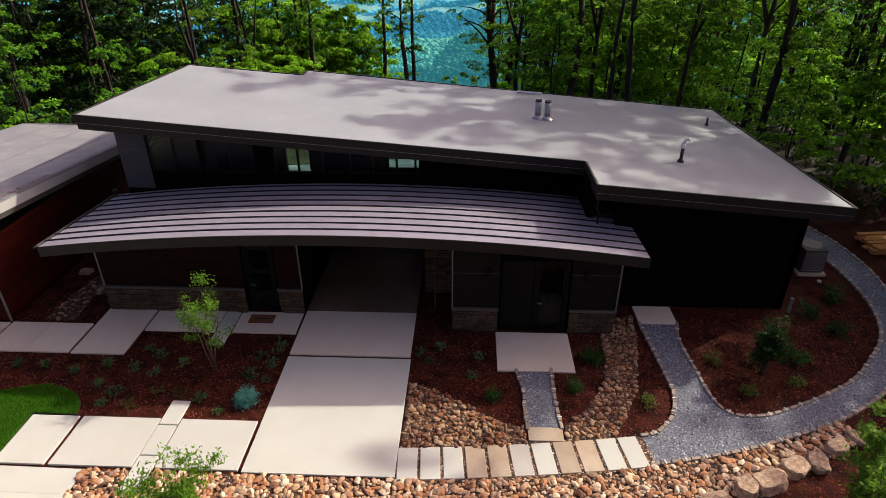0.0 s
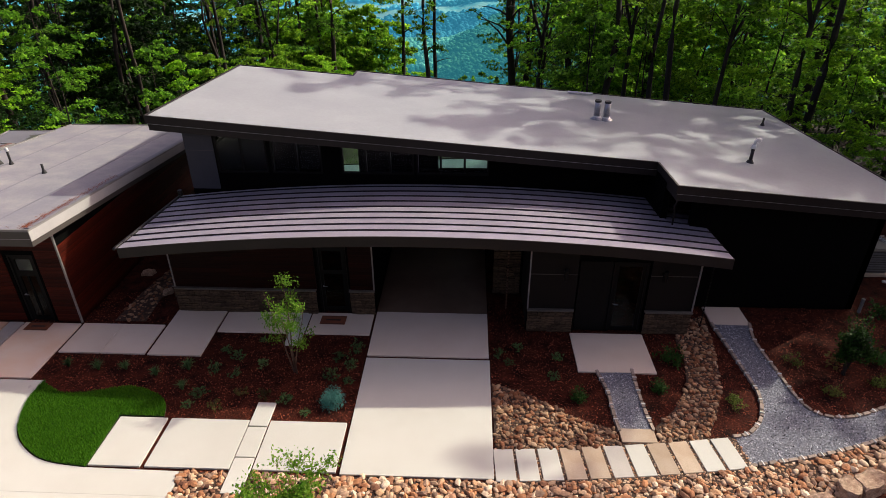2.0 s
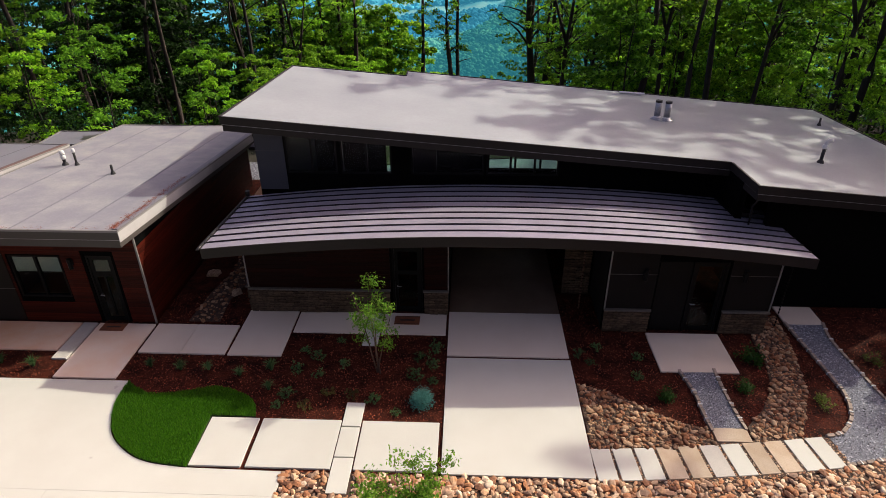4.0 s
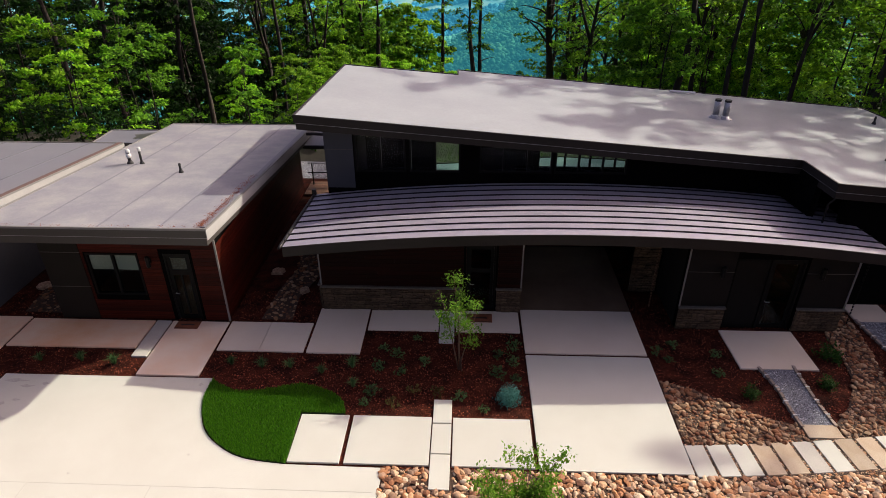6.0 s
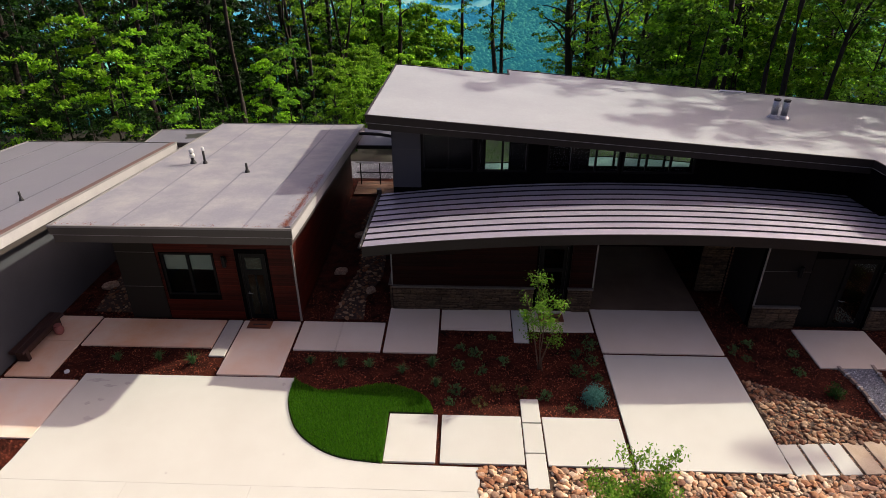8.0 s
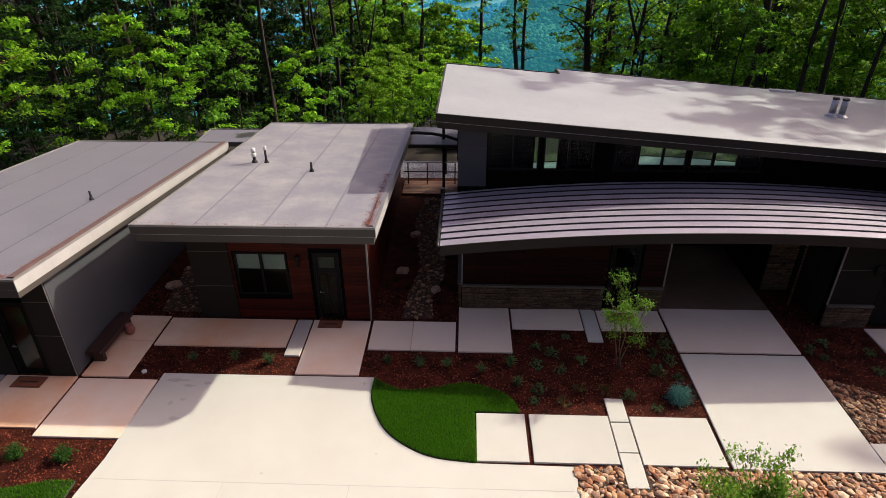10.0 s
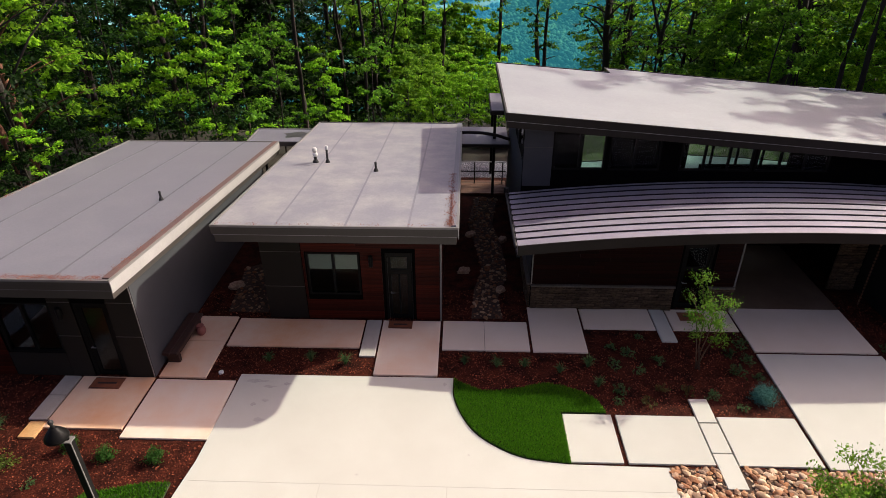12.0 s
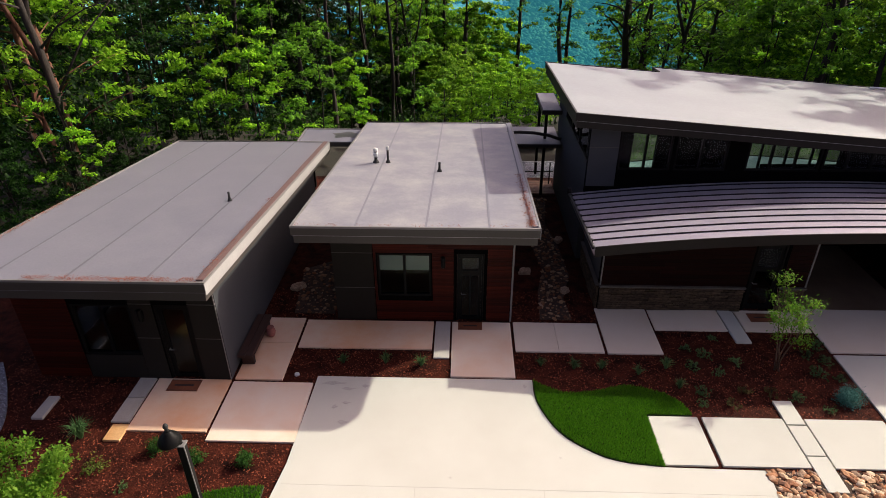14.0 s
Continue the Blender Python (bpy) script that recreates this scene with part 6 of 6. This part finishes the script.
stain = [(-21.05 + (0.72 + 0.2 * math.sin(3 * a + 1)) * math.cos(a), 24.95 + (0.36 + 0.1 * math.sin(5 * a)) * math.sin(a)) for a in [k * math.pi / 14 for k in range(28)]]
part("stain", prism(bmesh.new(), stain, 2.733, 2.739), M_STAIN, link2, "dark damp leaf stain")
for x in (-22.9, -20.2):
    part("post", a_box(x - 0.05, x + 0.05, 25.5, 25.6, 0.0, 2.52), M_FRAME, link2)
# low roof at the back of the main house
back = thing("back_porch", (-12.1, 25.8, 0), "small flat back porch roof on dark posts", "porch")
part("canopy", a_box(-12.7, -11.85, 24.8, 27.6, 3.72, 3.9, bevel=0.02), M_FASCIA, back)
part("canopy_skin", a_box(-12.65, -11.9, 24.85, 27.55, 3.9, 3.915), M_MEMBRANE_OLD, back)
for y in (24.95, 27.4):
    part("post", a_box(-12.55, -12.43, y - 0.06, y + 0.06, 0.0, 3.72), M_FRAME, back)
# yard behind the houses
M_TERRACE = mat("terrace_stone", (0.12, 0.25, 0.22), (0.20, 0.34, 0.30), 1.2, 40, 0.7, 0.05, fine_amount=0.08)
l5, r5 = ribbon([(-17.5, 28.6), (-15.5, 28.3), (-12.5, 28.1), (-10.4, 28.0)], [1.8, 2.2, 2.4, 2.4])
path_of_gravel(l5, r5, -0.1, "broad pale gravel walk behind the houses", [])
setting("terrace", prism(bmesh.new(), [(-10, 26.5), (9, 26.5), (9, 28.9), (3.0, 29.3), (0.5, 29.9), (-2.0, 30.2), (-4.5, 29.9), (-7.0, 29.2), (-10, 28.9)], -0.14, -0.03), M_TERRACE, "pale grey-green terrace behind the main house", "terrace")
BACK_LAWN = [(-10, 28.95), (-7.0, 29.25), (-4.5, 29.95), (-2.0, 30.25), (0.5, 29.95), (3.0, 29.35), (9, 28.95), (9, 35), (-10, 34)]
lawn(BACK_LAWN, 16000, 33, "green back lawn behind the main house")
t = thing("retaining_wall", (-12.2, 31.3, -0.1), "low grey block retaining wall by the back walk", "wall")
for k in range(5):
    for c in range(3):
        piece("block", STONE[(k + c) % 6], t, (-12.9 + k * 0.42 + 0.1 * (c % 2), 31.4, 0.02 + 0.28 * c), (0.41, 0.4, 0.27))

# ---- gutters, downpipes, rain chain ----
t = thing("downpipe", (3.95, 18.0, 2.9), "slim dark downpipe from the roof notch", "downpipe")
part("pipe", tube(bmesh.new(), [(3.8, 16.3, 4.0), (3.85, 16.6, 3.7), (3.95, 16.75, 3.4), (3.95, 16.75, 2.9)], [0.03] * 4, 8), M_PANEL, t, "", True)
t = thing("rain_chain", (-1.0, 16.2, 0), "copper rain chain hanging beside the entry", "rain chain")
for i in range(22):
    part("cup", tube(bmesh.new(), [(-1.0, 16.2, 0.15 + i * 0.12), (-1.0, 16.2, 0.22 + i * 0.12)], [0.015, 0.035], 8), M_DECK, t)
t = thing("rain_chain", (5.15, 14.9, 0), "dark rain chain under the porch roof corner", "rain chain")
for i in range(22):
    part("cup", tube(bmesh.new(), [(5.0, 15.6, 0.05 + i * 0.12), (5.0, 15.6, 0.12 + i * 0.12)], [0.015, 0.03], 8), M_FRAME, t)


# ---- loose things ----
def doormat(x0, x1, y0, y1, label):
    t = thing("doormat", ((x0 + x1) / 2, (y0 + y1) / 2, 0), label, "doormat", "doormats")
    part("mat", a_box(x0, x1, y0, y1, 0.002, 0.02, bevel=0.005), M_TERRACOTTA, t)
    yc = (y0 + y1) / 2
    part("border", box(box(bmesh.new(), x0 + 0.03, x1 - 0.03, y0 + 0.02, y0 + 0.035, 0.019, 0.023), x0 + 0.03, x1 - 0.03, y1 - 0.035, y1 - 0.02, 0.019, 0.023), M_BENCH, t)
    part("lettering", a_box(x0 + 0.16, x1 - 0.16, yc - 0.035, yc + 0.035, 0.019, 0.023), M_BENCH, t, "dark bar of worn lettering")


doormat(-16.1, -15.35, 14.7, 15.1, "red-brown coir doormat before the door")
doormat(-24.0, -23.15, 11.75, 12.2, "red-brown coir doormat before the studio door")
doormat(-6.9, -6.1, 15.35, 15.8, "dark doormat before the house door")

bench = thing("bench", (-22.0, 14.0, 0), "dark red-brown wooden slab bench against the wall", "bench")
for x0, x1 in ((-22.3, -22.09), (-22.08, -21.87)):
    part("seat_board", a_box(x0, x1, 12.75, 14.75, 0.36, 0.45, bevel=0.014), M_BENCH, bench)
for y in (12.9, 14.45):
    part("leg", a_box(-22.26, -21.91, y, y + 0.14, 0.0, 0.36, bevel=0.012), M_BENCH, bench)
part("apron", a_box(-21.93, -21.9, 13.04, 14.45, 0.26, 0.36), M_BENCH, bench)
part("stretcher", a_box(-22.12, -22.04, 13.04, 14.45, 0.1, 0.18), M_BENCH, bench)
pot = thing("clay_pot", (-21.8, 14.25, 0), "small pink clay pot beside the bench", "pot")
part("body", tube(bmesh.new(), [(-21.8, 14.25, 0), (-21.8, 14.25, 0.05), (-21.8, 14.25, 0.17), (-21.8, 14.25, 0.27), (-21.8, 14.25, 0.31)], [0.08, 0.12, 0.15, 0.12, 0.09], 16), M_PINK, pot, "", True)
part("rim", tube(bmesh.new(), [(-21.8, 14.25, 0.3), (-21.8, 14.25, 0.31), (-21.8, 14.25, 0.335)], [0.09, 0.11, 0.11], 16), M_PINK, pot)

LX, LY = -21.18, 7.44
lamp = thing("post_lamp", (LX, LY, 0), "black post lamp with a domed hood and finial", "post lamp")
part("post", a_box(LX - 0.07, LX + 0.07, LY - 0.07, LY + 0.07, -0.1, 2.72, bevel=0.01), M_FRAME, lamp, "square black post")
part("post_cap", a_box(LX - 0.085, LX + 0.085, LY - 0.085, LY + 0.085, 2.72, 2.75), M_TRIM, lamp, "pale metal cap")
# sunlit edge of the post, drawn as a pale strip
part("edge_strip", a_box(LX + 0.071, LX + 0.083, LY - 0.071, LY - 0.05, 0, 2.72), M_TRIM, lamp)
part("bracket", tube(bmesh.new(), [(LX, LY, 2.75), (LX - 0.03, LY, 2.85), (LX - 0.12, LY, 2.9), (LX - 0.2, LY, 2.9)], [0.035, 0.03, 0.03, 0.03], 8), M_FRAME, lamp, "", True)
HX = LX - 0.2
part("hood", tube(bmesh.new(), [(HX, LY, 2.78), (HX, LY, 2.80), (HX, LY, 2.86), (HX, LY, 2.95), (HX, LY, 3.02), (HX, LY, 3.05)], [0.215, 0.222, 0.2, 0.14, 0.08, 0.055], 20), M_FRAME, lamp, "domed black metal hood", True)
part("lens", tube(bmesh.new(), [(HX, LY, 2.73), (HX, LY, 2.78)], [0.1, 0.12], 14), M_PVC, lamp)
part("finial", tube(bmesh.new(), [(HX, LY, 3.05), (HX, LY, 3.12), (HX, LY, 3.16), (HX, LY, 3.2), (HX, LY, 3.24)], [0.035, 0.03, 0.05, 0.045, 0.015], 10), M_RUBBER, lamp, "", True)

ac = thing("condenser", (12.2, 19.5, 0), "grey outdoor air-conditioning unit on a pad", "air conditioner")
part("pad", a_box(11.75, 12.75, 18.95, 20.05, -0.08, 0.05, bevel=0.01), M_TAN, ac)
part("body", a_box(11.85, 12.65, 19.05, 19.95, 0.05, 0.95, bevel=0.02), M_REVEAL, ac)
for i in range(8):
    part("louvre", a_box(11.9, 12.6, 19.03, 19.05, 0.14 + i * 0.095, 0.19 + i * 0.095), M_TRIM, ac)
part("top_grille", tube(bmesh.new(), [(12.25, 19.5, 0.95), (12.25, 19.5, 0.97), (12.25, 19.5, 0.98)], [0.36, 0.36, 0.3], 20), M_TRIM, ac)
t = thing("utility_stub", (10.35, 16.85, 0), "short pale pipe stub beside the wall", "pipe")
part("pipe", tube(bmesh.new(), [(10.45, 16.7, -0.05), (10.45, 16.7, 0.45), (10.45, 16.7, 0.48)], [0.05, 0.05, 0.06], 10), M_TRIM, t)

M_LUMBER = mat("fresh_lumber", (0.5, 0.19, 0.05), (0.66, 0.28, 0.085), 1.2, 20, 0.7, 0.1, rand=0.25, stretch=(0.5, 4, 4))
stack = thing("lumber_stack", (16.2, 21.3, 0), "stack of fresh orange-brown lumber on the mulch", "lumber")
rl = random.Random(4)
lumber = unit_block("board", M_LUMBER, 0.0)
for k in range(3):
    for i in range(6):
        piece("board", lumber, stack, (16.6 + rl.uniform(-0.15, 0.15), 20.75 + i * 0.24, 0.02 + k * 0.09), (2.6, 0.2, 0.075), (0, 0, 0.12 + rl.uniform(-0.05, 0.05)))
for x, y in ((-20.6, 12.55), (12.35, 18.6)):
    t = thing("cap_lid", (x, y, -0.05), "small white round cap in the mulch", "cap")
    part("lid", tube(bmesh.new(), [(x, y, -0.05), (x, y, 0.0), (x, y, 0.012)], [0.07, 0.07, 0.05], 14), M_PVC, t)

M_JOINT = mat("joint_filler", (0.42, 0.405, 0.365), (0.48, 0.465, 0.42), 3, 40, 0.9, 0.1)
# saw-cut joints in the driveway, as thin inlaid strips
for x0, x1, y0, y1 in ((-20.05, -9.0, 8.82, 8.827), (-17.0, -16.988, 6.0, 8.82), (-14.1, -14.088, 6.0, 8.82)):
    setting("driveway_joint", a_box(x0, x1, y0, y1, -0.01, 0.003), M_JOINT, "thin grey saw-cut joint in the driveway", "joint")

# tyre and leaf smudges on the driveway
M_SMUDGE = mat("driveway_smudge", (0.42, 0.405, 0.375), (0.49, 0.475, 0.44), 5, 40, 0.85, 0.05, fine_amount=0.1)
for sx, sy, a, b, ph in ((-19.05, 11.98, 0.16, 0.05, 0.3), (-18.6, 12.1, 0.1, 0.05, 1.4), (-19.3, 11.3, 0.07, 0.06, 2.2), (-19.02, 11.45, 0.09, 0.045, 0.5), (-19.0, 10.75, 0.13, 0.06, 1.1), (-14.25, 12.2, 0.05, 0.06, 0.9), (-19.5, 12.2, 0.3, 0.06, 1.9), (-13.6, 9.75, 0.03, 0.03, 0.2), (-16.2, 9.1, 0.03, 0.025, 0.7)):
    rim = [(sx + a * (1 + 0.25 * math.sin(3 * u + ph) + 0.15 * math.sin(7 * u)) * math.cos(u), sy + b * (1 + 0.3 * math.sin(4 * u + ph)) * math.sin(u)) for u in [k * math.pi / 16 for k in range(32)]]
    setting("driveway_stain", prism(bmesh.new(), rim, -0.004, 0.0045), M_SMUDGE, "faint grey stain on the pale concrete driveway", "stain")
